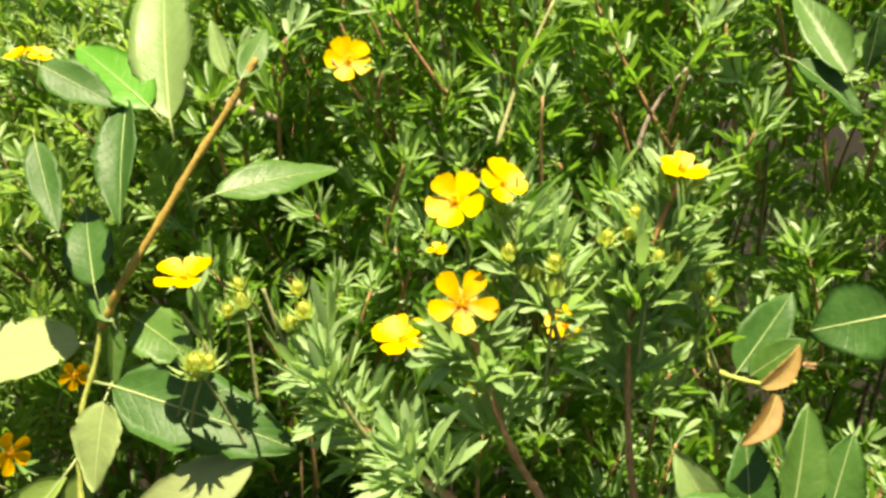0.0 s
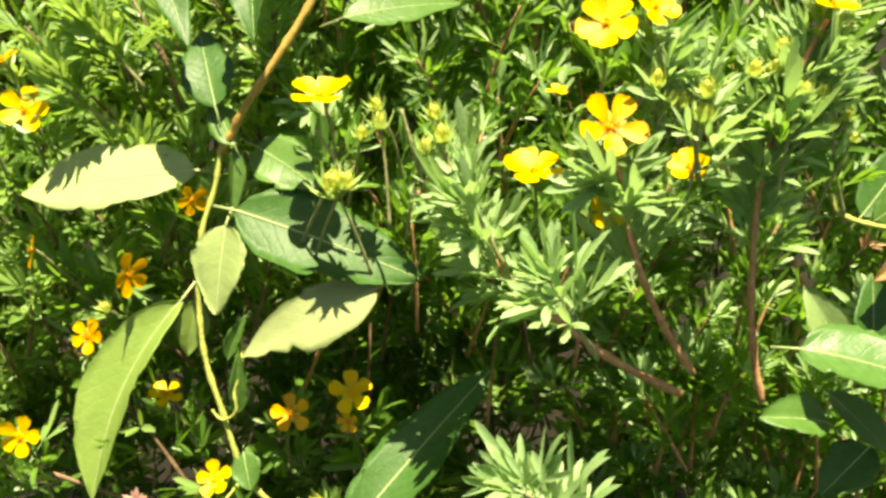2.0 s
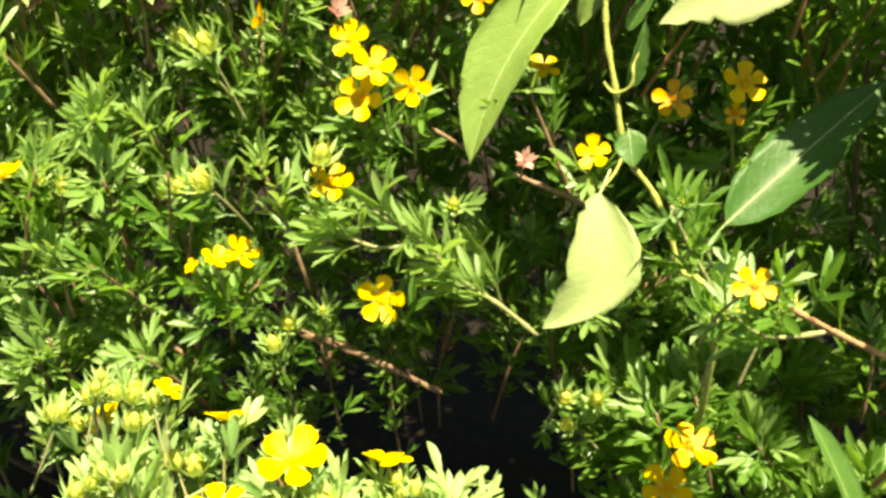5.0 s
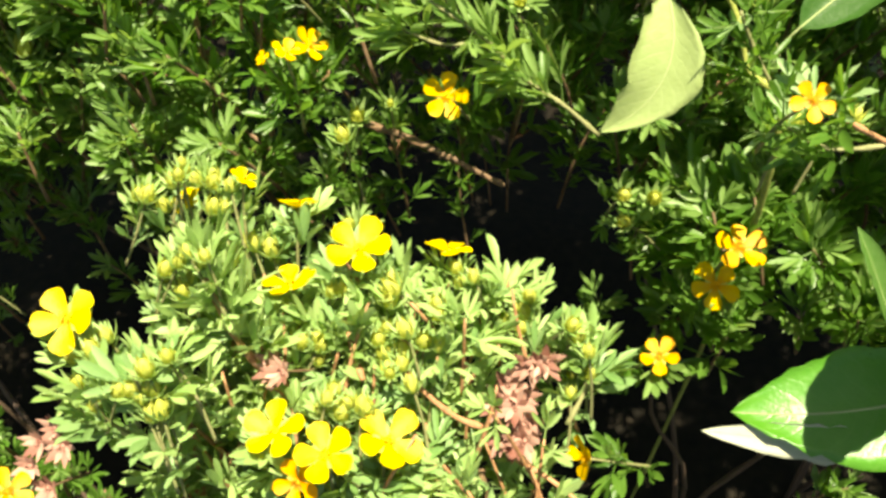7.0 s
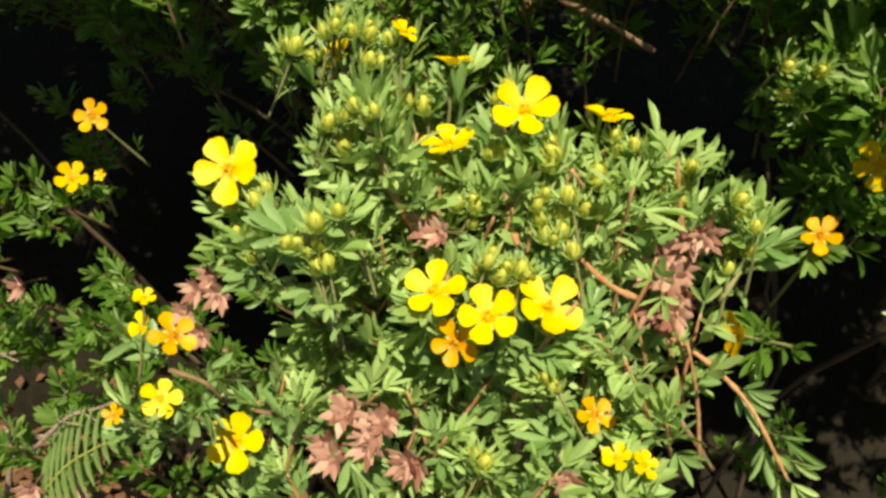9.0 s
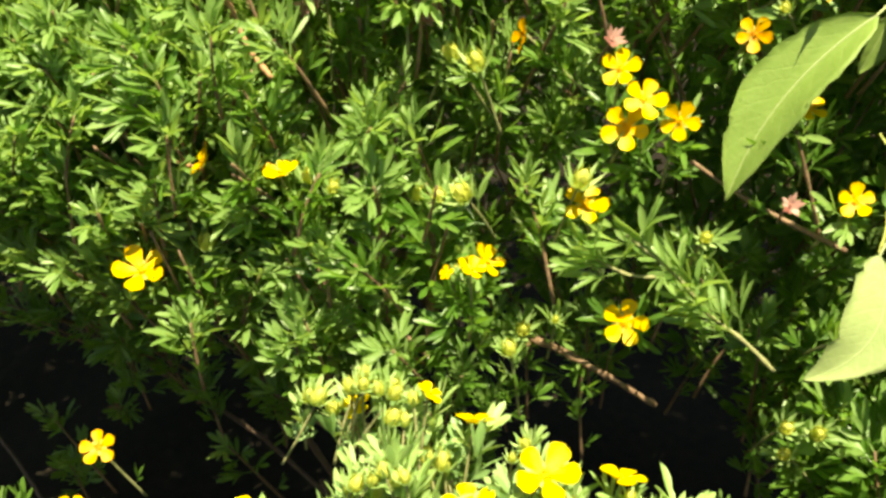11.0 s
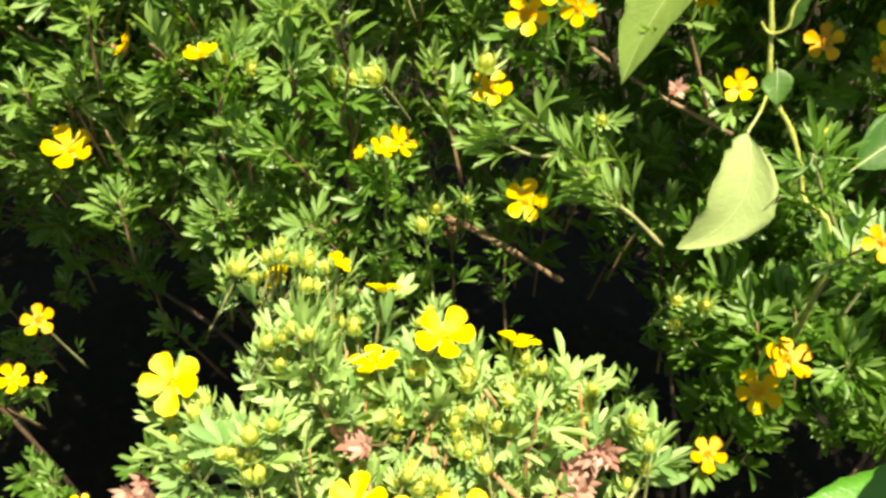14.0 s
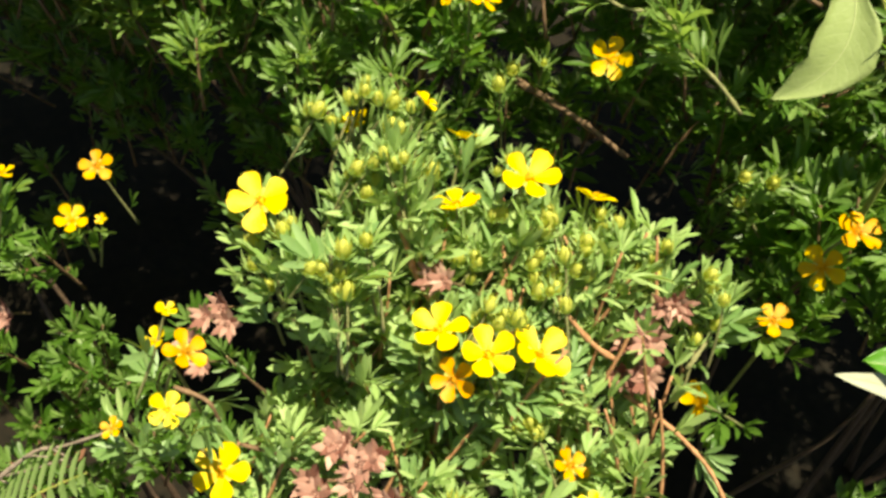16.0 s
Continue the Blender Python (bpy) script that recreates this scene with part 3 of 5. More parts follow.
flower_shoot(front, (-0.134, -0.309, 0.292), 0.0351, (0.12, 0.82, -0.55))
flower_shoot(front, (-0.109, -0.314, 0.314), 0.0369, (0.32, 0.87, -0.37))
flower_shoot(front, (-0.149, -0.330, 0.291), 0.0282, (-0.00, 0.46, -0.89), age=0.5)
flower_shoot(front, (-0.299, -0.314, 0.254), 0.0127, (0.23, 0.97, -0.11))
flower_shoot(front, (-0.304, -0.335, 0.254), 0.0171, (-0.36, 0.79, -0.49))
flower_shoot(front, (-0.287, -0.336, 0.254), 0.0254, (0.50, 0.83, -0.26), age=0.5)
flower_shoot(front, (-0.283, -0.356, 0.230), 0.0228, (0.22, 0.80, -0.55))
flower_shoot(front, (-0.314, -0.380, 0.230), 0.0133, (-0.11, 0.79, -0.60), age=0.8)
flower_shoot(front, (-0.264, -0.417, 0.260), 0.0368, (0.12, 0.82, -0.55))
flower_shoot(front, (-0.075, -0.379, 0.311), 0.0241, (0.27, 0.91, -0.33), age=0.5)
flower_shoot(front, (-0.059, -0.384, 0.290), 0.0180, (-0.21, 0.95, -0.23))
flower_shoot(front, (-0.045, -0.384, 0.290), 0.0179, (0.33, 0.94, -0.08))
bud_cluster(front, (-0.057, -0.281, 0.402), 0.0142)
bud_cluster(front, (-0.058, -0.289, 0.402), 0.0113)
bud_cluster(front, (-0.023, -0.277, 0.381), 0.0135)
bud_cluster(front, (-0.014, -0.301, 0.381), 0.0120)
bud_cluster(front, (-0.100, -0.270, 0.379), 0.0150)
bud_cluster(front, (-0.124, -0.264, 0.371), 0.0154)
bud_cluster(front, (-0.151, -0.264, 0.371), 0.0120)
bud_cluster(front, (-0.101, -0.277, 0.355), 0.0133)
bud_cluster(front, (-0.113, -0.285, 0.355), 0.0141)
bud_cluster(front, (-0.124, -0.289, 0.355), 0.0125)
bud_cluster(front, (-0.103, -0.289, 0.334), 0.0119)
bud_cluster(front, (-0.100, -0.355, 0.304), 0.0140)
bud_cluster(front, (-0.126, -0.405, 0.284), 0.0152)
bud_cluster(front, (-0.217, -0.262, 0.280), 0.0143)
bud_cluster(front, (-0.212, -0.285, 0.280), 0.0134)
bud_cluster(front, (-0.232, -0.279, 0.280), 0.0124)
bud_cluster(front, (-0.223, -0.254, 0.332), 0.0125)
bud_cluster(front, (-0.230, -0.241, 0.332), 0.0123)
bud_cluster(front, (-0.211, -0.233, 0.332), 0.0127)
bud_cluster(front, (-0.243, -0.222, 0.394), 0.0123)
bud_cluster(front, (-0.231, -0.222, 0.394), 0.0128)
bud_cluster(front, (-0.263, -0.230, 0.404), 0.0127)
bud_cluster(front, (-0.282, -0.244, 0.409), 0.0144)
bud_cluster(front, (-0.230, -0.234, 0.389), 0.0135)
bud_cluster(front, (-0.201, -0.258, 0.394), 0.0151)
bud_cluster(front, (-0.158, -0.243, 0.404), 0.0105)
bud_cluster(front, (-0.262, -0.280, 0.306), 0.0126)
bud_cluster(front, (-0.273, -0.301, 0.304), 0.0129)
bud_cluster(front, (-0.168, -0.290, 0.354), 0.0133)
bud_cluster(front, (-0.157, -0.290, 0.354), 0.0120)
bud_cluster(front, (-0.094, -0.272, 0.409), 0.0119)
bud_cluster(front, (-0.124, -0.302, 0.324), 0.0137)
bud_cluster(front, (-0.134, -0.303, 0.319), 0.0131)
bud_cluster(front, (-0.143, -0.303, 0.324), 0.0127)
dried_head(front, (-0.294, -0.337, 0.290), 0.0127)
dried_cluster(front, (-0.280, -0.337, 0.290), 0.0138)
dried_head(front, (-0.304, -0.357, 0.290), 0.0124)
dried_head(front, (-0.295, -0.371, 0.290), 0.0132)
dried_cluster(front, (-0.057, -0.307, 0.366), 0.0150)
dried_cluster(front, (-0.046, -0.293, 0.366), 0.0135)
dried_cluster(front, (-0.049, -0.315, 0.366), 0.0145)
dried_cluster(front, (-0.062, -0.320, 0.366), 0.0141)
dried_cluster(front, (-0.043, -0.333, 0.366), 0.0154)
dried_cluster(front, (-0.057, -0.346, 0.366), 0.0151)
dried_head(front, (-0.041, -0.289, 0.366), 0.0105)
dried_cluster(front, (-0.201, -0.381, 0.277), 0.0162)
dried_cluster(front, (-0.188, -0.393, 0.277), 0.0182)
dried_cluster(front, (-0.214, -0.414, 0.272), 0.0168)
dried_cluster(front, (-0.190, -0.406, 0.272), 0.0153)
dried_cluster(front, (-0.163, -0.415, 0.277), 0.0185)
dried_cluster(front, (-0.178, -0.299, 0.337), 0.0149)
dried_head(front, (-0.082, -0.401, 0.282), 0.0130)
branch(front, [(-0.173, -0.316, 0.335), (-0.190, -0.301, 0.340), (-0.199, -0.275, 0.333), (-0.206, -0.256, 0.333), (-0.215, -0.239, 0.340)], 0.0022, bark_red, 56, 0.6)
branch(front, [(-0.067, -0.326, 0.350), (-0.082, -0.317, 0.345), (-0.102, -0.301, 0.345), (-0.108, -0.293, 0.345)], 0.0018, bark_red, 14)
branch(front, [(-0.053, -0.361, 0.370), (-0.025, -0.367, 0.361), (-0.005, -0.373, 0.350), (0.007, -0.377, 0.338), (0.020, -0.391, 0.330), (0.033, -0.408, 0.325)], 0.0015, bark_red, 12)
branch(front, [(-0.067, -0.367, 0.360), (-0.061, -0.401, 0.360), (-0.058, -0.433, 0.355)], 0.002, bark_brown, 0)
branch(front, [(-0.133, -0.308, 0.350), (-0.140, -0.294, 0.355), (-0.146, -0.277, 0.360)], 0.0018, bark_red, 10)
branch(front, [(-0.262, -0.411, 0.280), (-0.234, -0.409, 0.280), (-0.207, -0.409, 0.280)], 0.0013, bark_brown, 10)
branch(front, [(-0.216, -0.416, 0.275), (-0.189, -0.402, 0.270)], 0.0012, bark_brown, 3)
branch(front, [(-0.290, -0.358, 0.250), (-0.271, -0.360, 0.250), (-0.265, -0.376, 0.255)], 0.0014, bark_brown, 7)
branch(front, [(-0.052, -0.306, 0.390), (-0.053, -0.297, 0.400), (-0.055, -0.289, 0.408)], 0.0014, bark_green, 4)
branch(front, [(-0.023, -0.331, 0.370), (-0.016, -0.313, 0.380), (-0.015, -0.296, 0.387)], 0.0015, bark_green, 14)
branch(front, [(-0.223, -0.350, 0.310), (-0.223, -0.315, 0.295), (-0.223, -0.286, 0.285), (-0.222, -0.268, 0.278)], 0.0016, bark_green, 22)
branch(front, [(-0.243, -0.331, 0.300), (-0.251, -0.311, 0.290), (-0.252, -0.290, 0.285)], 0.0015, bark_green, 16)

# the far cinquefoil
flower_shoot(back, (-0.009, 0.052, 0.493), 0.0191, (0.55, -0.33, -0.77), age=0.8)
flower_shoot(back, (-0.043, 0.015, 0.482), 0.0256, (0.86, -0.30, -0.41), age=1.0)
flower_shoot(back, (-0.122, 0.104, 0.498), 0.0249, (-0.61, 0.51, -0.61), age=0.5)
flower_shoot(back, (-0.096, 0.106, 0.498), 0.0286, (0.15, 0.20, -0.97))
flower_shoot(back, (-0.117, 0.137, 0.524), 0.0213, (-0.32, 0.85, -0.42), age=1.0)
flower_shoot(back, (-0.145, 0.066, 0.486), 0.0258, (0.11, 0.27, -0.96))
flower_shoot(back, (-0.097, 0.030, 0.494), 0.0216, (-0.84, 0.11, -0.53), age=0.6)
flower_shoot(back, (-0.075, -0.020, 0.504), 0.0220, (-0.11, 0.22, -0.97), age=0.8)
flower_shoot(back, (-0.143, -0.046, 0.490), 0.0251, (-0.10, 0.50, -0.86))
flower_shoot(back, (-0.127, -0.059, 0.476), 0.0261, (0.20, 0.59, -0.78))
flower_shoot(back, (-0.134, -0.076, 0.479), 0.0284, (-0.10, 0.25, -0.96))
flower_shoot(back, (-0.106, -0.068, 0.480), 0.0240, (0.00, 0.10, -1.00))
flower_shoot(back, (-0.207, -0.039, 0.532), 0.0249, (-0.89, 0.16, -0.42), age=0.5)
flower_shoot(back, (-0.037, -0.058, 0.512), 0.0211, (0.11, 0.84, -0.53))
flower_shoot(back, (-0.150, -0.124, 0.477), 0.0274, (0.00, 0.71, -0.71))
flower_shoot(back, (-0.236, 0.028, 0.490), 0.0184, (-0.21, 0.64, -0.74))
flower_shoot(back, (-0.194, 0.119, 0.550), 0.0137, (0.00, 0.45, -0.89), age=1.0)
flower_shoot(back, (-0.176, 0.124, 0.550), 0.0144, (0.23, 0.57, -0.79), age=1.0)
flower_shoot(back, (-0.116, -0.185, 0.460), 0.0286, (0.13, 0.35, -0.93))
flower_shoot(back, (-0.205, -0.171, 0.480), 0.0234, (0.56, 0.75, -0.35))
flower_shoot(back, (-0.219, -0.175, 0.480), 0.0118, (-0.55, 0.49, -0.68))
flower_shoot(back, (-0.298, 0.010, 0.500), 0.0223, (0.01, 0.94, -0.34))
flower_shoot(back, (-0.275, 0.004, 0.490), 0.0141, (0.24, 0.90, -0.37))
flower_shoot(back, (-0.293, 0.042, 0.470), 0.0290, (0.07, 0.75, -0.66))
flower_shoot(back, (-0.255, 0.047, 0.470), 0.0270, (0.15, 0.84, -0.52))
flower_shoot(back, (-0.243, 0.036, 0.480), 0.0211, (0.49, 0.77, -0.41))
flower_shoot(back, (-0.297, 0.017, 0.490), 0.0254, (0.36, 0.88, -0.30))
flower_shoot(back, (-0.331, -0.017, 0.510), 0.0216, (-0.14, 0.98, -0.16))
flower_shoot(back, (-0.379, -0.127, 0.448), 0.0255, (-0.7, 0.45, -0.55))
flower_shoot(back, (-0.329, -0.126, 0.448), 0.0250, (0.11, 0.93, -0.36))
flower_shoot(back, (-0.414, -0.200, 0.432), 0.0346, (0.20, 0.77, -0.60))
flower_shoot(back, (-0.208, -0.166, 0.450), 0.0188, (0.37, 0.90, -0.24))
flower_shoot(back, (-0.222, -0.171, 0.450), 0.0108, (-0.40, 0.59, -0.70))
bud_shoot(back, (-0.063, -0.003, 0.497), 0.0087)
bud_shoot(back, (-0.226, -0.049, 0.484), 0.0166)
bud_shoot(back, (-0.223, -0.123, 0.464), 0.0174)
bud_shoot(back, (-0.235, -0.128, 0.464), 0.0143)
bud_shoot(back, (-0.153, -0.104, 0.469), 0.0172)
bud_shoot(back, (-0.159, -0.206, 0.494), 0.0074)
bud_shoot(back, (-0.177, -0.212, 0.484), 0.0146)
bud_shoot(back, (-0.249, -0.052, 0.514), 0.0153)
bud_shoot(back, (-0.347, -0.064, 0.504), 0.0169)
bud_shoot(back, (-0.252, -0.135, 0.484), 0.0143)
bud_shoot(back, (-0.244, -0.048, 0.494), 0.0153)
bud_shoot(back, (-0.183, -0.219, 0.470), 0.0143)
bud_shoot(back, (-0.216, 0.113, 0.534), 0.0133)
bud_shoot(back, (-0.124, 0.080, 0.504), 0.0113)
bud_shoot(back, (-0.080, -0.130, 0.474), 0.0112)
dried_head(back, (-0.340, -0.033, 0.512), 0.0146)
dried_head(back, (-0.264, -0.033, 0.512), 0.0143)
dried_head(back, (-0.365, -0.015, 0.492), 0.0127)
dried_head(back, (-0.042, -0.102, 0.462), 0.0095)
dried_head(back, (-0.150, -0.031, 0.492), 0.0102)
bud_shoot(back, (-0.313, -0.125, 0.455), 0.0140)
bud_shoot(back, (-0.381, -0.179, 0.455), 0.0170)
bud_shoot(back, (-0.297, -0.130, 0.455), 0.0130)
branch(back, [(-0.461, -0.119, 0.470), (-0.431, -0.128, 0.462), (-0.403, -0.132, 0.455), (-0.382, -0.134, 0.452)], 0.0019, bark_red, 12)
branch(back, [(-0.431, -0.126, 0.461), (-0.426, -0.114, 0.455), (-0.420, -0.103, 0.450)], 0.0010, bark_green, 13, 0.9, 1.1, 0.2)
branch(back, [(-0.406, -0.130, 0.455), (-0.403, -0.114, 0.453), (-0.396, -0.100, 0.450)], 0.0010, bark_green, 13, 0.9, 1.1, 0.2)
branch(back, [(-0.352, -0.147, 0.460), (-0.346, -0.136, 0.455), (-0.342, -0.126, 0.450)], 0.0010, bark_green, 12, 0.9, 1.0, 0.2)
branch(back, [(-0.350, -0.077, 0.478), (-0.365, -0.059, 0.475), (-0.375, -0.036, 0.472), (-0.396, -0.009, 0.470)], 0.0017, bark_red, 10)
branch(back, [(-0.176, -0.225, 0.500), (-0.152, -0.236, 0.510), (-0.122, -0.247, 0.510), (-0.088, -0.266, 0.520)], 0.0027, bark_brown, 0)
branch(back, [(-0.273, -0.232, 0.500), (-0.251, -0.247, 0.500), (-0.230, -0.263, 0.500)], 0.0018, bark_brown, 4)
branch(back, [(-0.029, -0.202, 0.470), (-0.049, -0.185, 0.465), (-0.072, -0.170, 0.460), (-0.094, -0.147, 0.450), (-0.123, -0.126, 0.440)], 0.0013, bark_green, 34, 0.95, 1.25, 0.25)
branch(back, [(-0.100, -0.150, 0.452), (-0.118, -0.150, 0.445), (-0.136, -0.141, 0.436)], 0.0011, bark_green, 16, 0.95, 1.2, 0.2)
branch(back, [(-0.242, -0.242, 0.500), (-0.244, -0.214, 0.500), (-0.246, -0.185, 0.500), (-0.246, -0.150, 0.490)], 0.0018, bark_brown, 14)
branch(back, [(-0.383, -0.096, 0.530), (-0.390, -0.057, 0.510), (-0.394, -0.030, 0.500), (-0.396, 0.003, 0.490), (-0.396, 0.040, 0.480)], 0.0024, bark_red, 18)
branch(back, [(-0.309, -0.122, 0.540), (-0.308, -0.079, 0.530), (-0.310, -0.043, 0.520), (-0.313, -0.013, 0.510)], 0.0015, bark_brown, 10)
branch(back, [(-0.241, -0.241, 0.500), (-0.240, -0.186, 0.490), (-0.243, -0.143, 0.480), (-0.245, -0.125, 0.470)], 0.0015, bark_brown, 14)
branch(back, [(-0.001, -0.133, 0.500), (-0.026, -0.125, 0.500), (-0.061, -0.112, 0.500), (-0.096, -0.092, 0.490)], 0.0016, bark_brown, 3)
branch(back, [(-0.016, -0.130, 0.510), (-0.029, -0.100, 0.500), (-0.044, -0.067, 0.490)], 0.0014, bark_brown, 4)
branch(back, [(-0.242, 0.101, 0.520), (-0.234, 0.112, 0.510), (-0.228, 0.125, 0.500)], 0.0012, bark_green, 24)
branch(back, [(-0.037, 0.116, 0.520), (-0.047, 0.132, 0.510), (-0.057, 0.147, 0.500)], 0.0012, bark_green, 32, 0.6)
branch(back, [(-0.061, 0.099, 0.520), (-0.069, 0.109, 0.510), (-0.073, 0.115, 0.500)], 0.0012, bark_green, 31, 0.6)

# the tall cinquefoil shoots
flower_shoot(right, (0.150, 0.226, 0.570), 0.0329, (0.08, 0.23, -0.97))
flower_shoot(right, (-0.072, 0.258, 0.600), 0.0227, (-0.12, 0.84, -0.53))
flower_shoot(right, (-0.058, 0.257, 0.600), 0.0189, (0.40, 0.63, -0.67))
flower_shoot(right, (0.070, 0.099, 0.452), 0.0335, (-0.01, 0.86, -0.51))
flower_shoot(right, (0.208, 0.123, 0.435), 0.0321, (-0.21, 0.37, -0.91))
flower_shoot(right, (0.231, 0.130, 0.435), 0.0272, (0.41, 0.41, -0.81))
flower_shoot(right, (0.320, 0.128, 0.445), 0.0278, (0.23, 0.77, -0.60))
flower_shoot(right, (0.206, 0.074, 0.428), 0.0380, (0.09, 0.29, -0.95), age=0.7)
flower_shoot(right, (0.174, 0.056, 0.470), 0.0329, (-0.02, 0.84, -0.53))
flower_shoot(right, (0.262, 0.054, 0.497), 0.0248, (-0.29, 0.49, -0.82))
flower_shoot(right, (0.211, 0.034, 0.474), 0.0222, (0.22, 0.11, -0.97))
flower_shoot(right, (0.195, 0.101, 0.520), 0.0146, (0.00, 0.91, -0.41))
flower_shoot(right, (0.150, -0.094, 0.366), 0.0251, (-0.31, 0.21, -0.93))
flower_shoot(right, (0.056, -0.125, 0.346), 0.0190, (0.10, 0.50, -0.86), age=0.9)
bud_cluster(right, (0.251, 0.080, 0.427), 0.0123)
bud_cluster(right, (0.304, 0.088, 0.444), 0.0122)
bud_cluster(right, (0.321, 0.072, 0.452), 0.0084)
bud_cluster(right, (0.097, 0.087, 0.449), 0.0113)
bud_cluster(right, (0.127, 0.079, 0.449), 0.0124)
bud_cluster(right, (0.072, 0.057, 0.444), 0.0167)
bud_cluster(right, (0.291, 0.101, 0.444), 0.0122)
bud_cluster(right, (0.231, 0.098, 0.434), 0.0119)
branch(right, [(0.249, -0.069, 0.485), (0.215, -0.049, 0.480), (0.189, -0.028, 0.475), (0.164, -0.006, 0.471), (0.145, 0.018, 0.466), (0.126, 0.039, 0.462), (0.113, 0.049, 0.460)], 0.0022, bark_red, 75, 0.9, 1.15, 0.4)
branch(right, [(0.252, -0.055, 0.470), (0.237, -0.030, 0.462), (0.225, -0.004, 0.455), (0.217, 0.023, 0.449), (0.213, 0.046, 0.440), (0.206, 0.063, 0.432)], 0.0021, bark_red, 75, 0.9, 1.15, 0.4)
branch(right, [(0.293, -0.076, 0.485), (0.288, -0.050, 0.480), (0.286, -0.015, 0.475), (0.289, 0.027, 0.472), (0.291, 0.057, 0.460), (0.305, 0.097, 0.450), (0.318, 0.121, 0.447)], 0.002, bark_red, 113, 0.9, 1.15, 0.4)
# few sage tips on these low shoots: the darker leaf green stands for shade
branch(right, [(0.150, -0.180, 0.410), (0.110, -0.160, 0.390), (0.080, -0.141, 0.365), (0.060, -0.128, 0.350)], 0.0016, bark_red, 16, 0.15, 0.95, 0.3)
branch(right, [(0.100, -0.155, 0.385), (0.075, -0.160, 0.385), (0.055, -0.150, 0.380)], 0.0012, bark_green, 10, 0.1, 0.9, 0.2)
branch(right, [(0.060, -0.160, 0.430), (0.040, -0.130, 0.415), (0.028, -0.108, 0.405)], 0.0012, bark_green, 16, 0.1, 0.95, 0.2)
branch(right, [(0.237, 0.161, 0.550), (0.249, 0.189, 0.560), (0.263, 0.218, 0.570), (0.284, 0.254, 0.580)], 0.0015, bark_green, 12)
branch(right, [(0.332, 0.154, 0.600), (0.340, 0.173, 0.600), (0.355, 0.193, 0.600), (0.373, 0.208, 0.610)], 0.0018, bark_grey, 0)
branch(right, [(0.037, 0.224, 0.600), (0.063, 0.214, 0.600), (0.096, 0.199, 0.600)], 0.004, bark_grey, 0)
branch(right, [(0.188, -0.136, 0.420), (0.167, -0.102, 0.390), (0.152, -0.078, 0.370)], 0.0016, bark_green, 31, 0.95, 1.1, 0.35)
branch(right, [(0.118, 0.044, 0.465), (0.113, 0.068, 0.455), (0.108, 0.090, 0.450)], 0.0014, bark_green, 33, 0.95, 1.1, 0.35)
branch(right, [(0.145, 0.032, 0.460), (0.132, 0.057, 0.455), (0.124, 0.076, 0.450)], 0.0014, bark_green, 31, 0.95, 1.1, 0.35)
branch(right, [(0.079, 0.052, 0.460), (0.073, 0.068, 0.455), (0.066, 0.082, 0.450)], 0.0012, bark_green, 26, 0.95, 1.1, 0.35)
branch(right, [(0.253, 0.046, 0.450), (0.249, 0.066, 0.440), (0.247, 0.087, 0.435)], 0.0014, bark_green, 31, 0.95, 1.1, 0.35)
branch(right, [(0.305, 0.044, 0.465), (0.309, 0.070, 0.455), (0.311, 0.092, 0.450)], 0.0014, bark_green, 31, 0.95, 1.1, 0.35)
branch(right, [(0.222, 0.084, 0.450), (0.232, 0.097, 0.440), (0.235, 0.110, 0.440)], 0.0014, bark_green, 28, 0.95, 1.1, 0.35)
branch(right, [(0.156, 0.006, 0.450), (0.147, 0.025, 0.440), (0.139, 0.043, 0.432)], 0.0014, bark_green, 31, 0.95, 1.1, 0.35)
branch(right, [(0.197, -0.038, 0.440), (0.184, -0.016, 0.430), (0.174, 0.003, 0.422)], 0.0014, bark_green, 21, 0.95, 1.1, 0.35)

# the low shaded cinquefoil
flower_shoot(lowright, (0.035, -0.070, 0.501), 0.0244, (0.00, 0.32, -0.95), age=0.5)
flower_shoot(lowright, (0.070, -0.059, 0.494), 0.0272, (0.10, 0.56, -0.82))
flower_shoot(lowright, (0.067, -0.075, 0.494), 0.0136, (0.00, 0.10, -1.00), age=1.0)
flower_shoot(lowright, (-0.006, -0.100, 0.486), 0.0227, (0.00, 0.43, -0.90))
flower_shoot(lowright, (-0.000, -0.165, 0.446), 0.0106, (0.07, 0.51, -0.86))
flower_shoot(lowright, (0.057, -0.249, 0.447), 0.0325, (0.12, 0.82, -0.56), age=0.5)
flower_shoot(lowright, (0.051, -0.285, 0.463), 0.0328, (-0.36, 0.21, -0.91), age=0.4)
flower_shoot(lowright, (0.022, -0.305, 0.410), 0.0256, (0.01, 0.82, -0.57), age=0.6)
flower_shoot(lowright, (-0.010, -0.348, 0.364), 0.0278, (-0.82, 0.18, -0.54), age=0.4)
bud_shoot(lowright, (-0.009, -0.248, 0.494), 0.0135)
bud_shoot(lowright, (0.009, -0.248, 0.494), 0.0148)
bud_shoot(lowright, (-0.008, -0.267, 0.494), 0.0124)
bud_shoot(lowright, (0.064, -0.158, 0.414), 0.0135)
bud_shoot(lowright, (0.090, -0.152, 0.414), 0.0118)
bud_shoot(lowright, (0.046, -0.119, 0.492), 0.0152)
branch(lowright, [(-0.033, -0.411, 0.360), (-0.015, -0.424, 0.350), (-0.001, -0.443, 0.350)], 0.0018, bark_brown, 0)

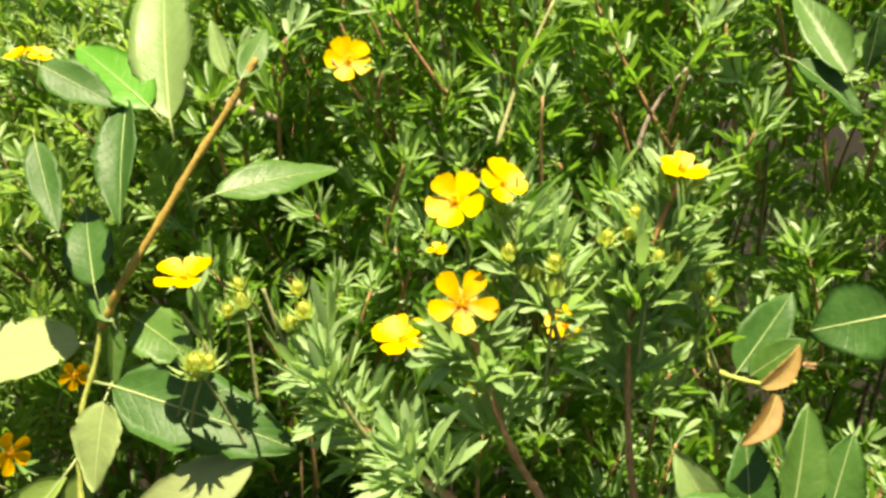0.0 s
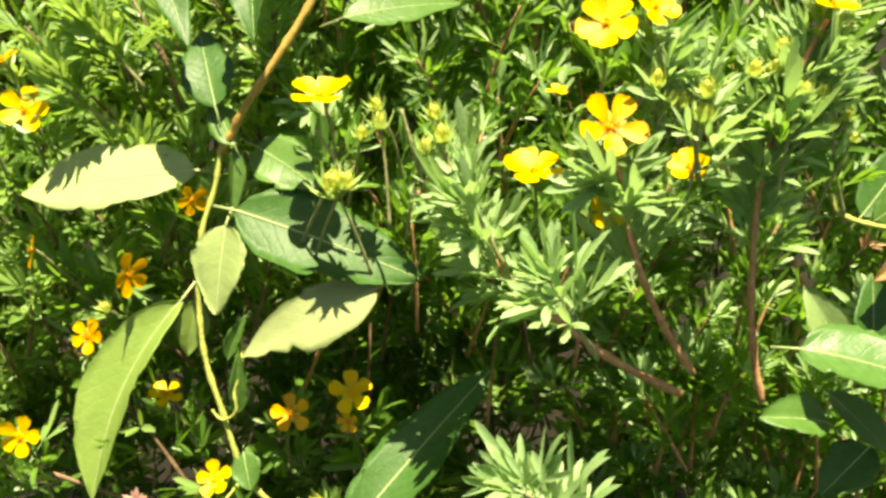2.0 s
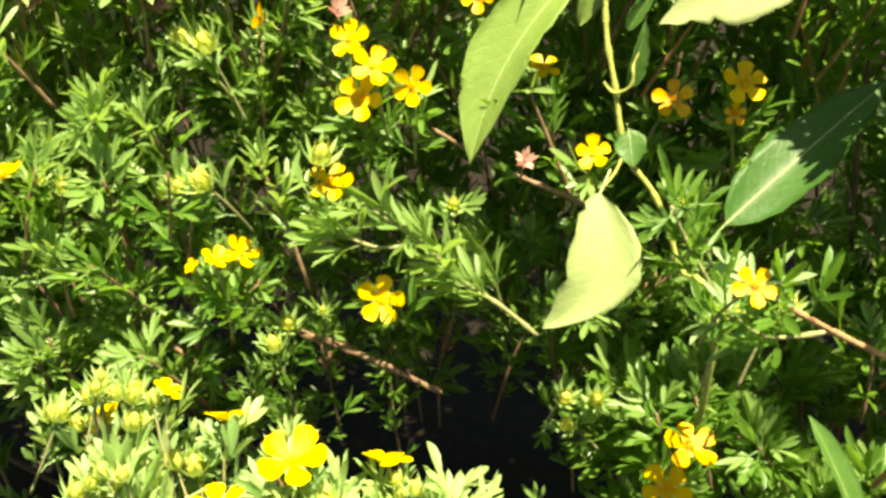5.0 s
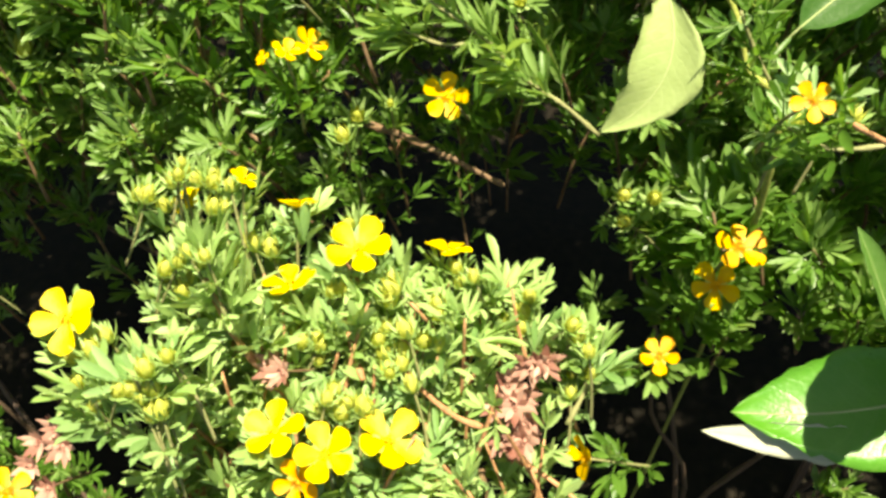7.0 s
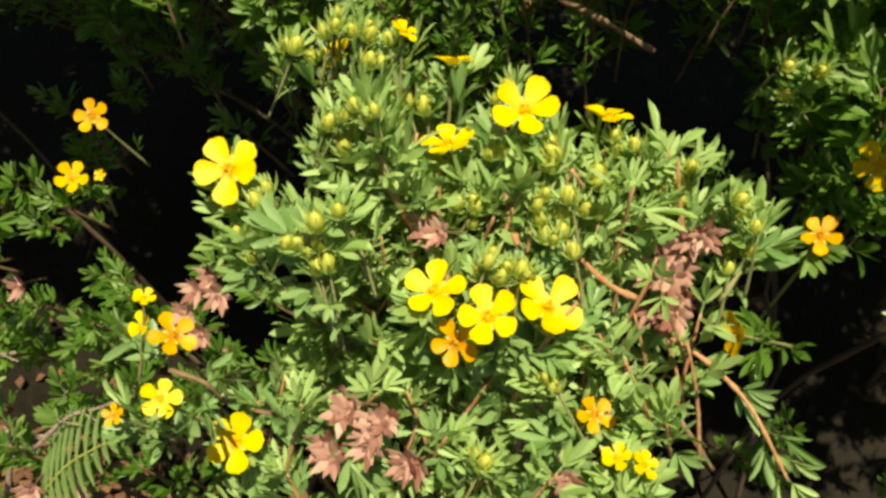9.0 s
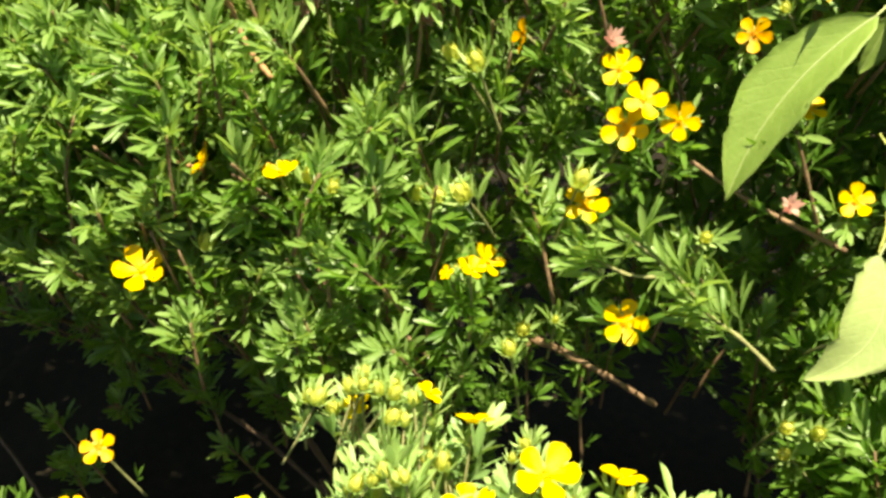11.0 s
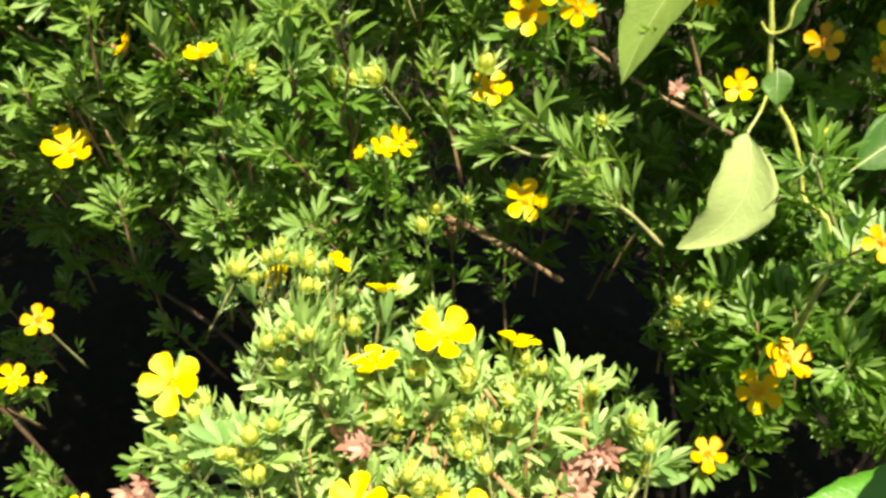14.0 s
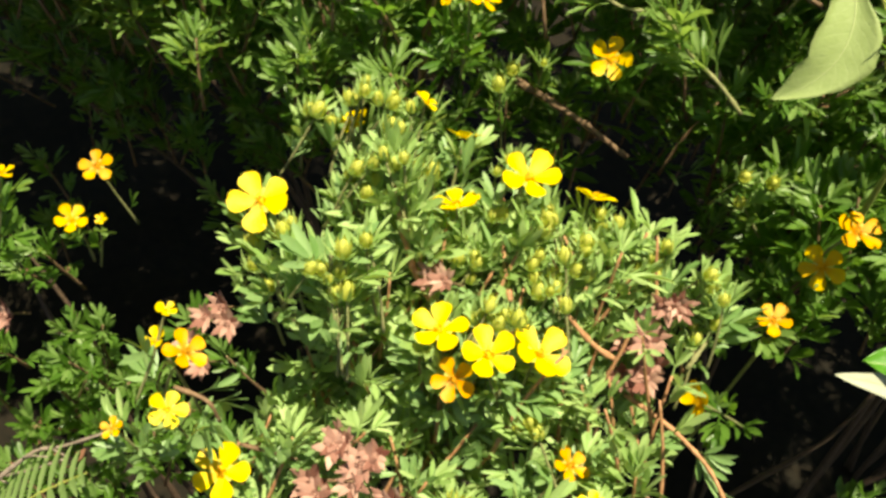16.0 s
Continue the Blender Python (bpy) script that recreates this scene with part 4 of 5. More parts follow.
# the cinquefoil by the litter
# the first flower's darker aged petals stand in for the shade it lies in
flower_shoot(lowleft, (-0.460, -0.348, 0.442), 0.0281, (0.15, 0.72, -0.68), age=0.5, leaves=2)
flower_shoot(lowleft, (-0.453, -0.372, 0.400), 0.0256, (0.24, 0.72, -0.65), age=0.4, leaves=2)
flower_shoot(lowleft, (-0.430, -0.365, 0.400), 0.0100, (0.12, 0.80, -0.58), leaves=2)
flower_shoot(lowleft, (-0.416, -0.280, 0.283), 0.0179, (-0.06, 1.00, 0.00))
flower_shoot(lowleft, (-0.455, -0.308, 0.283), 0.0220, (0.51, 0.82, -0.26))
dried_head(lowleft, (-0.458, -0.416, 0.332), 0.0150)
dried_head(lowleft, (-0.430, -0.534, 0.262), 0.0169)
dried_head(lowleft, (-0.384, -0.514, 0.262), 0.0163)

# the broad-leaved sapling
broad_leaf(sapling, (-0.009, 0.068, 0.505), (-0.104, 0.060, 0.500), 0.0549, (-0.09, 0.70, -0.70), pale_leaf, bend=0.08, open_above=0.009)
broad_leaf(sapling, (-0.018, -0.002, 0.490), (-0.073, -0.111, 0.485), 0.0430, (-0.45, 0.34, -0.80), pale2_leaf, bend=0.16, fold=0.55, sway=-0.08)
broad_leaf(sapling, (-0.011, -0.002, 0.494), (-0.019, -0.033, 0.497), 0.0192, (0.41, 0.41, -0.82), pale2_leaf, fold=0.4)
broad_leaf(sapling, (0.016, 0.045, 0.482), (0.112, 0.003, 0.478), 0.0495, (0.10, 0.50, -0.86), dark_leaf, bend=0.1, open_above=0.016)
broad_leaf(sapling, (0.089, 0.000, 0.474), (0.019, -0.030, 0.458), 0.0349, (0.10, 0.50, -0.86), greypale_leaf, eaten=0.35, open_above=0.012)
broad_leaf(sapling, (0.011, 0.038, 0.482), (0.004, -0.009, 0.475), 0.0344, (-0.30, 0.51, -0.81), pale_leaf)
broad_leaf(sapling, (0.026, 0.079, 0.500), (0.061, 0.054, 0.483), 0.0322, (0.10, 0.31, -0.94), mid_leaf, bend=0.2)
broad_leaf(sapling, (0.064, -0.129, 0.464), (0.148, -0.056, 0.515), 0.0382, (-0.36, 0.31, -0.88), dark_leaf, fold=0.3)
broad_leaf(sapling, (-0.004, -0.106, 0.415), (-0.026, -0.170, 0.398), 0.0360, (0.10, 0.70, -0.70), pale_leaf, bend=0.22, fold=0.3, sway=0.22)
broad_leaf(sapling, (0.017, 0.080, 0.490), (0.012, 0.040, 0.490), 0.0104, (0.65, 0.11, -0.75), mid_leaf, fold=0.8)
broad_leaf(sapling, (0.006, -0.034, 0.483), (0.019, -0.010, 0.480), 0.0090, (-0.22, 0.11, -0.97), mid_leaf, fold=0.9)
broad_leaf(sapling, (0.009, -0.063, 0.481), (0.014, -0.029, 0.475), 0.0107, (0.31, 0.10, -0.94), mid_leaf, fold=0.9)
broad_leaf(sapling, (0.011, -0.085, 0.482), (0.015, -0.104, 0.475), 0.0180, (0.00, 0.20, -0.98), mid_leaf)
broad_leaf(sapling, (0.059, 0.185, 0.485), (0.044, 0.292, 0.555), 0.0409, (-0.17, 0.70, -0.69), light_leaf, bend=0.12, fold=0.3)
broad_leaf(sapling, (0.049, 0.192, 0.485), (-0.003, 0.240, 0.525), 0.0350, (-0.12, 0.78, -0.62), bright_leaf)
broad_leaf(sapling, (0.035, 0.198, 0.490), (0.038, 0.127, 0.455), 0.0273, (-0.29, 0.13, -0.95), dark_leaf, fold=0.5)
broad_leaf(sapling, (-0.016, 0.181, 0.487), (0.004, 0.128, 0.460), 0.0185, (0.24, 0.08, -0.97), dark_leaf)
broad_leaf(sapling, (0.009, 0.100, 0.487), (-0.003, 0.145, 0.515), 0.0299, (0.04, 0.29, -0.96), dark_leaf)
broad_leaf(sapling, (0.018, 0.079, 0.485), (0.005, 0.105, 0.500), 0.0179, (0.04, 0.29, -0.96), mid_leaf)
broad_leaf(sapling, (0.079, 0.142, 0.485), (0.143, 0.153, 0.520), 0.0268, (0.06, 0.56, -0.83), mid_leaf, bend=0.15)
broad_leaf(sapling, (0.093, 0.206, 0.482), (0.080, 0.243, 0.510), 0.0131, (-0.28, 0.23, -0.93), light_leaf)
broad_leaf(sapling, (0.100, 0.202, 0.482), (0.111, 0.235, 0.510), 0.0156, (0.34, 0.26, -0.90), mid_leaf)
broad_leaf(sapling, (-0.009, 0.221, 0.485), (0.032, 0.194, 0.485), 0.0244, (0.15, 0.38, -0.91), dark_leaf)
shoot_stem(sapling, [(0.009, 0.076, 0.490), (0.016, 0.084, 0.487), (0.025, 0.098, 0.482), (0.051, 0.132, 0.481), (0.068, 0.157, 0.483), (0.093, 0.191, 0.486), (0.108, 0.214, 0.488)], 0.0023, bark_amber)
shoot_stem(sapling, [(0.009, -0.100, 0.480), (0.004, -0.103, 0.450), (-0.004, -0.106, 0.418)], 0.0008, bark_lime)
shoot_stem(sapling, [(0.013, -0.013, 0.485), (0.014, -0.036, 0.480), (0.010, -0.050, 0.476), (0.010, -0.061, 0.476), (0.002, -0.066, 0.479), (-0.004, -0.061, 0.482)], 0.0009, bark_lime)
shoot_stem(sapling, [on_soil(0.06, 0.5), (0.071, -0.253, 0.500), (0.044, -0.156, 0.482), (0.029, -0.121, 0.482), (0.011, -0.098, 0.482), (0.002, -0.063, 0.481), (-0.005, -0.036, 0.482), (-0.007, -0.012, 0.483), (-0.006, 0.012, 0.484), (-0.003, 0.035, 0.486), (0.005, 0.058, 0.489), (0.009, 0.076, 0.490)], 0.0017, bark_lime)

# the broad-leaved bush
broad_leaf(bush, (0.323, -0.052, 0.445), (0.304, -0.009, 0.450), 0.0240, (-0.30, 0.55, -0.78), light_leaf, bend=0.15, fold=0.5)
broad_leaf(bush, (0.337, -0.060, 0.452), (0.342, -0.006, 0.458), 0.0310, (0.10, 0.55, -0.83), dark_leaf, bend=0.15, fold=0.35)
broad_leaf(bush, (0.290, -0.036, 0.425), (0.354, -0.058, 0.415), 0.0420, (0.10, 0.75, -0.65), glossy_leaf, bend=0.2, fold=0.25)
broad_leaf(bush, (0.302, -0.072, 0.425), (0.266, -0.065, 0.415), 0.0240, (0.05, 0.65, -0.76), mid_leaf, bend=0.15, fold=0.45)
broad_leaf(bush, (0.359, -0.046, 0.450), (0.375, 0.006, 0.458), 0.0270, (0.24, 0.60, -0.76), mid_leaf, fold=0.4)
broad_leaf(bush, (0.362, -0.085, 0.410), (0.336, -0.053, 0.410), 0.0330, (0.04, 0.65, -0.76), mid_leaf, bend=0.15, fold=0.3)
broad_leaf(bush, (0.310, -0.062, 0.440), (0.336, -0.092, 0.430), 0.0200, (0.10, 0.60, -0.80), mid_leaf, fold=0.4)
broad_leaf(bush, (0.330, -0.090, 0.440), (0.300, -0.110, 0.430), 0.0260, (0.10, 0.70, -0.70), dark_leaf, fold=0.3)
broad_leaf(bush, (0.372, -0.060, 0.450), (0.395, -0.010, 0.455), 0.0280, (-0.10, 0.60, -0.80), dark_leaf, fold=0.35)
broad_leaf(bush, (0.348, 0.022, 0.480), (0.388, 0.059, 0.500), 0.0288, (0.23, 0.36, -0.90), dark_leaf)
broad_leaf(bush, (0.354, 0.019, 0.478), (0.380, 0.037, 0.465), 0.0205, (0.14, 0.65, -0.75), mid_leaf)
broad_leaf(bush, (0.350, 0.017, 0.452), (0.371, 0.037, 0.450), 0.0110, (0.33, 0.46, -0.81), tan_leaf, fold=0.5, sway=-0.12)
broad_leaf(bush, (0.357, 0.014, 0.450), (0.333, -0.008, 0.440), 0.0130, (0.33, 0.36, -0.87), tan_leaf, fold=0.6, sway=0.1)
broad_leaf(bush, (0.421, 0.172, 0.480), (0.413, 0.229, 0.520), 0.0256, (-0.15, 0.41, -0.90), mid_leaf, fold=0.4)
broad_leaf(bush, (0.399, 0.184, 0.490), (0.426, 0.150, 0.480), 0.0227, (0.18, 0.63, -0.76), dark_leaf, fold=0.3)
broad_leaf(bush, (0.375, 0.057, 0.360), (0.338, 0.055, 0.350), 0.0353, (0.14, 0.25, -0.96), dark_leaf)
broad_leaf(bush, (0.450, 0.193, 0.500), (0.423, 0.184, 0.490), 0.0185, (0.15, 0.38, -0.91), mid_leaf)
broad_leaf(bush, (0.435, 0.174, 0.490), (0.442, 0.207, 0.480), 0.0181, (0.47, 0.17, -0.87), dark_leaf)
broad_leaf(bush, (0.135, -0.276, 0.328), (0.040, -0.282, 0.325), 0.0200, (0.07, 0.45, -0.89), white_leaf, bend=0.06)
broad_leaf(bush, (0.150, -0.252, 0.350), (0.052, -0.274, 0.332), 0.0580, (-0.05, 0.80, -0.60), bright_leaf, bend=0.12, sway=0.06)
broad_leaf(bush, (0.120, -0.239, 0.370), (0.095, -0.194, 0.380), 0.0157, (0.46, 0.58, -0.67), mid_leaf, fold=0.5)
shoot_stem(bush, [(0.331, 0.035, 0.478), (0.334, 0.026, 0.477), (0.343, 0.020, 0.476), (0.360, 0.015, 0.468), (0.371, 0.017, 0.460)], 0.0016, bark_lime)

# ---- the mass of the shrubs ----
# gaps in the leafy face: us, vs, how deep, and what share of the shoots is missing
HOLES = [(-0.14, 0.14, -0.17, -0.015, 0.74, 1.0), (-0.34, -0.14, -0.19, -0.02, 0.57, 0.82), (-0.24, 0.02, -0.02, 0.05, 0.54, 0.4), (0.1, 0.34, -0.14, -0.03, 0.6, 0.6), (0.35, 0.62, -0.06, 0.13, 0.66, 0.75)]


def fill(shrub, seed, count, us, vs, ns, leaves=16, length=0.09, size=1.0, out=None, tip_part=0.12, slope=0.0):
    """Leafy shoots whose tips are spread over a stretch of the slope."""
    rng = random.Random(seed)
    tips = []
    for _ in range(count):
        # of three spots the one furthest from the other shoots
        spots = [Vector((rng.uniform(*us), rng.uniform(*vs), rng.uniform(*ns))) for _ in range(3)]
        for p in spots:
            p.z += slope * max(0, p.y)
        u, v, n = max(spots, key=lambda p: min(((p - q).length for q in tips), default=1))
        tips.append(Vector((u, v, n)))
        if any(a < u < b and c < v < d and n < deep and rng.random() < share for a, b, c, d, deep, share in HOLES):
            continue
        tip = place((u, v, n))
        d = growth(rng, shrub.out if out is None else out)
        line = stem_to(tip, d, length * rng.uniform(0.7, 1.3), rng)
        if line[0].z < ground_z(line[0].x, line[0].y) + 0.01:
            continue
        shrub.twigs.append(line)
        leafy(shrub, line, max(3, int(leaves * rng.uniform(0.7, 1.3))), rng, 0.15, tip_part, size, None, 0.6)


fill(back, 1, 400, (-0.72, 0.04), (-0.12, 0.36), (0.49, 0.61), 18, 0.08, tip_part=0.55, slope=0.35)
fill(back, 2, 20, (-0.26, 0.1), (-0.2, -0.1), (0.58, 0.68))
fill(back, 21, 18, (-0.26, 0.1), (-0.32, -0.2), (0.6, 0.72))
fill(back, 13, 170, (-1.05, -0.18), (-0.15, -0.02), (0.45, 0.52), 13, 0.08, tip_part=0.5)
fill(back, 14, 130, (-1.05, -0.22), (-0.19, -0.1), (0.44, 0.52), 12, 0.08)
fill(back, 19, 110, (-1.0, -0.27), (-0.17, -0.06), (0.42, 0.48), 13, 0.08, tip_part=0.2)
fill(back, 33, 90, (-0.66, -0.24), (-0.235, -0.14), (0.43, 0.5), 15, 0.06, tip_part=0.5)
fill(back, 31, 75, (-0.62, -0.18), (-0.17, -0.04), (0.41, 0.47), 14, 0.06, tip_part=0.5)
# a larger share of pale young leaves, standing in for stronger sun up here
fill(back, 28, 90, (-0.8, -0.2), (0.03, 0.2), (0.5, 0.56), 16, 0.07, tip_part=0.8, slope=0.4)
# shoots that never reach the light, under the overhang
fill(back, 61, 80, (-0.64, -0.22), (-0.37, -0.21), (0.56, 0.68), 15, 0.07)
fill(lowright, 62, 45, (0.0, 0.24), (-0.36, -0.2), (0.6, 0.72), 15, 0.07)
fill(lowright, 63, 22, (0.02, 0.18), (-0.36, -0.26), (0.5, 0.61), 14, 0.055, 1.3)
# shoots nearly all in the pale young green, to brighten this stretch like sunlight
fill(back, 44, 60, (-0.6, -0.24), (-0.1, 0.03), (0.45, 0.5), 16, 0.06, tip_part=0.9)
fill(right, 4, 240, (0.03, 0.66), (-0.1, 0.36), (0.52, 0.64), 17, 0.08, slope=0.12)
fill(right, 41, 100, (0.22, 0.62), (-0.28, -0.06), (0.55, 0.7), 16, 0.08)
fill(back, 42, 80, (-1.15, -0.5), (-0.32, -0.12), (0.54, 0.72), 16, 0.09)
fill(right, 15, 6, (0.14, 0.36), (-0.26, -0.1), (0.36, 0.44), 10, 0.07)
fill(lowright, 7, 28, (-0.03, 0.36), (-0.4, -0.2), (0.52, 0.68))
fill(lowright, 16, 8, (0.05, 0.42), (-0.72, -0.52), (0.44, 0.66))
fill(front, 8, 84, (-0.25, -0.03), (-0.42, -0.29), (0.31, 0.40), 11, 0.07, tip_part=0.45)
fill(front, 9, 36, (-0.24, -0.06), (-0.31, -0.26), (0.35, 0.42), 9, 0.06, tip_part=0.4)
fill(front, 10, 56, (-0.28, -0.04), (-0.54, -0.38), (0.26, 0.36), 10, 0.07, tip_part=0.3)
fill(lowleft, 11, 34, (-0.62, -0.34), (-0.62, -0.43), (0.34, 0.46), 11, 0.07)
fill(lowleft, 12, 30, (-0.80, -0.20), (-0.46, -0.26), (0.54, 0.75), 12, 0.09, 1.1)
fill(lowleft, 20, 22, (-0.5, -0.3), (-0.62, -0.46), (0.26, 0.4), 10, 0.06)
fill(lowleft, 23, 12, (-1.1, -0.55), (-0.55, -0.25), (0.52, 0.85), 12, 0.1, 1.2)
fill(farleft, 3, 240, (-0.9, 0.1), (-0.2, 0.45), (0.64, 0.9), 12, 0.12)
fill(farleft, 17, 480, (-1.5, 0.1), (-0.36, 0.7), (0.8, 1.4), 14, 0.18, 1.7)
fill(farleft, 26, 90, (-0.5, 0.0), (0.12, 0.35), (0.7, 1.0), 14, 0.1)
fill(farright, 27, 90, (0.0, 0.4), (0.12, 0.35), (0.7, 1.0), 14, 0.1)
fill(farleft, 30, 200, (-1.75, -0.9), (-0.3, 0.05), (0.6, 1.0), 14, 0.14, 1.3)
fill(farleft, 25, 260, (-1.6, -0.6), (-0.15, 0.2), (0.55, 0.85), 12, 0.12)
fill(farright, 5, 240, (0.05, 0.9), (-0.3, 0.45), (0.66, 0.95), 12, 0.12)
fill(farright, 18, 480, (0.0, 1.5), (-0.36, 0.7), (0.8, 1.4), 14, 0.18, 1.7)

# ---- bush leaves and stems added out of view, to shade what lies below ----
over = random.Random(31)
for _ in range(46):
    base = (over.uniform(0.13, 0.46), over.uniform(-0.34, -0.14), over.uniform(0.28, 0.38))
    tip = (base[0] + over.uniform(-0.05, 0.05), base[1] + over.uniform(-0.03, 0.03), base[2] - over.uniform(0.05, 0.09))
    broad_leaf(bush, base, tip, over.uniform(0.03, 0.045), (over.uniform(-0.3, 0.3), 0.9, -0.4), over.choice((mid_leaf, dark_leaf, mid_leaf)))
shoot_stem(bush, [on_soil(0.44, 0.16), (0.4, -0.7, 0.42), (0.36, -0.5, 0.36), (0.3, -0.34, 0.3), (0.24, -0.24, 0.27), (0.16, -0.2, 0.27)], 0.004, bark_amber)
shoot_stem(bush, [(0.36, -0.5, 0.36), (0.4, -0.3, 0.3), (0.42, -0.18, 0.27)], 0.0035, bark_amber)

# ---- join what no one could count, and set the nearest leaves as parts ----
NEAREST = 300


def clear_of_flowers(items):
    if not items:
        return items
    at = np.array([p for p, r in FLOWERS])
    reach = np.array([r for p, r in FLOWERS])
    poses = np.array([it[0] for it in items])
    free = np.ones(len(items), dtype=bool)
    for q in (0.0, 0.5, 0.95):
        spots = poses[:, :3, 3] + poses[:, :3, 0] * q
        for k in range(0, len(items), 4000):
            gap = np.linalg.norm(spots[k:k + 4000, None] - at[None], axis=2)
            free[k:k + 4000] &= (gap > reach).all(axis=1)
    return [it for it, f in zip(items, free) if f]


def joined(name, items, mat, parent):
    verts, faces, n = [], [], 0
    at = np.array(parent.location)
    for m, kind, _ in items:
        v, f = LEAVES[kind]
        a = np.array(m)
        verts.append(v @ a[:3, :3].T + a[:3, 3] - at)
        faces.append(f + n)
        n += len(v)
    ob = new(name, mesh_of(name, np.concatenate(verts), np.concatenate(faces), mat))
    ob.parent = parent
    return tagged(ob, kind="stuff")


def woody_stems(shrub, count, rng):
    """Stems from the root crown to the leafy shoots."""
    base = shrub.root.location
    for line in rng.sample(shrub.twigs, min(count, len(shrub.twigs))):
        end = line[0] - base
        start = Vector((rng.uniform(-0.03, 0.03), rng.uniform(-0.03, 0.03), -0.01))
        lean = Vector((rng.uniform(-0.03, 0.03), rng.uniform(-0.03, 0.03), 0))
        way = [start, start.lerp(end, 0.35) * 1.0 + UP * end.z * 0.15 + lean, start.lerp(end, 0.75) + UP * end.z * 0.08 - lean * 0.5, end]
        bm = bmesh.new()
        tube(bm, smooth_line(way, 4), rng.uniform(0.003, 0.0045), 0.0012, 6, True)
        part("woody_stem", bm, bark_dark, shrub.root)


STEMS = random.Random(53)
for shrub in (front, back, right, lowright, lowleft, farleft, farright):
    woody_stems(shrub, 3 if shrub in (lowright, right) else 5 if shrub in (farleft, farright, lowleft) else 5, STEMS)
    shrub.leaves, shrub.young = clear_of_flowers(shrub.leaves), clear_of_flowers(shrub.young)
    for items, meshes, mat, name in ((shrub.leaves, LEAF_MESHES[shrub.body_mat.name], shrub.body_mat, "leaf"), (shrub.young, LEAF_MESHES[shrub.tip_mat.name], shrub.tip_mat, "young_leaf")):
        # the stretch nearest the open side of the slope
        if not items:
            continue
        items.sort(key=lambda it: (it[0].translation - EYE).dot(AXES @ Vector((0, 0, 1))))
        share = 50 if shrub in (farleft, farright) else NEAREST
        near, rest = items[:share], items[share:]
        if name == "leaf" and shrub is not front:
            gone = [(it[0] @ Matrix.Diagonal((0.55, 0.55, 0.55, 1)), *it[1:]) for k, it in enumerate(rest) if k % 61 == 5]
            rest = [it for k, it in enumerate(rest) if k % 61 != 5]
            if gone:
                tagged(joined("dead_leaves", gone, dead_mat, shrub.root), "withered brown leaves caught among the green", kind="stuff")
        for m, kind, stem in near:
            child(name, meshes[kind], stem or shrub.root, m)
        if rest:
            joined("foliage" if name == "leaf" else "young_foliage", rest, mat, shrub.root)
    if shrub.twigs:
        bm = bmesh.new()
        for line in shrub.twigs:
            tube(bm, [p - shrub.root.location for p in line[::2]], 0.0016, 0.0008, 4)
        tagged(part("twig", bm, bark_red if shrub in (front, right) else bark_brown, shrub.root), kind="stuff")


# ---- shrub copies added out of view at either side, to screen the sky ----
for source, x, y, turn in ((farleft, -1.95, 0.3, 32), (farright, 1.9, 0.35, -28)):
    spot = Matrix.Translation((x, y, ground_z(x, y))) @ Euler((0, 0, radians(turn))).to_matrix().to_4x4() @ Matrix.Diagonal((1.05, 1.05, 1.05, 1))
    tagged(copy_thing(source.root, spot), "leafy green cinquefoil shrub added out of view at the side", "shrub", "cinquefoil shrubs")


# ---- litter, dry twigs and a fern on the ground ----
def litter():
    rng = random.Random(41)
    verts, faces = [], []
    for _ in range(3200):
        # dense in the middle, thinning out unevenly
        turn, reach = rng.uniform(0, 6.28), math.sqrt(rng.random()) * rng.choice((0.85, 1.0, 1.25, 1.7))
        reach *= 1 + 0.2 * math.sin(3 * turn + 1) + 0.12 * math.sin(7 * turn)
        x, y = -0.56 + 0.33 * reach * math.cos(turn), -0.14 + 0.27 * reach * math.sin(turn)
        z = ground_z(x, y) + 0.004 + rng.random() * 0.02
        a, l, w = rng.uniform(0, 6.28), rng.uniform(0.008, 0.03), rng.uniform(0.003, 0.009)
        d, s = Vector((math.cos(a), math.sin(a), rng.uniform(-0.3, 0.3))) * l, Vector((-math.sin(a), math.cos(a), rng.uniform(-0.4, 0.4))) * w
        p = Vector((x, y, z))
        n = len(verts)
        verts += [p, p + d * 0.5 + s + Vector((0, 0, 0.003)), p + d, p + d * 0.5 - s + Vector((0, 0, 0.004))]
        faces += [(n, n + 1, n + 2), (n, n + 2, n + 3)]
    ob = new("leaf_litter", mesh_of("leaf_litter", verts, faces, litter_mat))
    tagged(ob, "dry brown leaf litter scattered on the soil", "litter", kind="stuff")


litter()


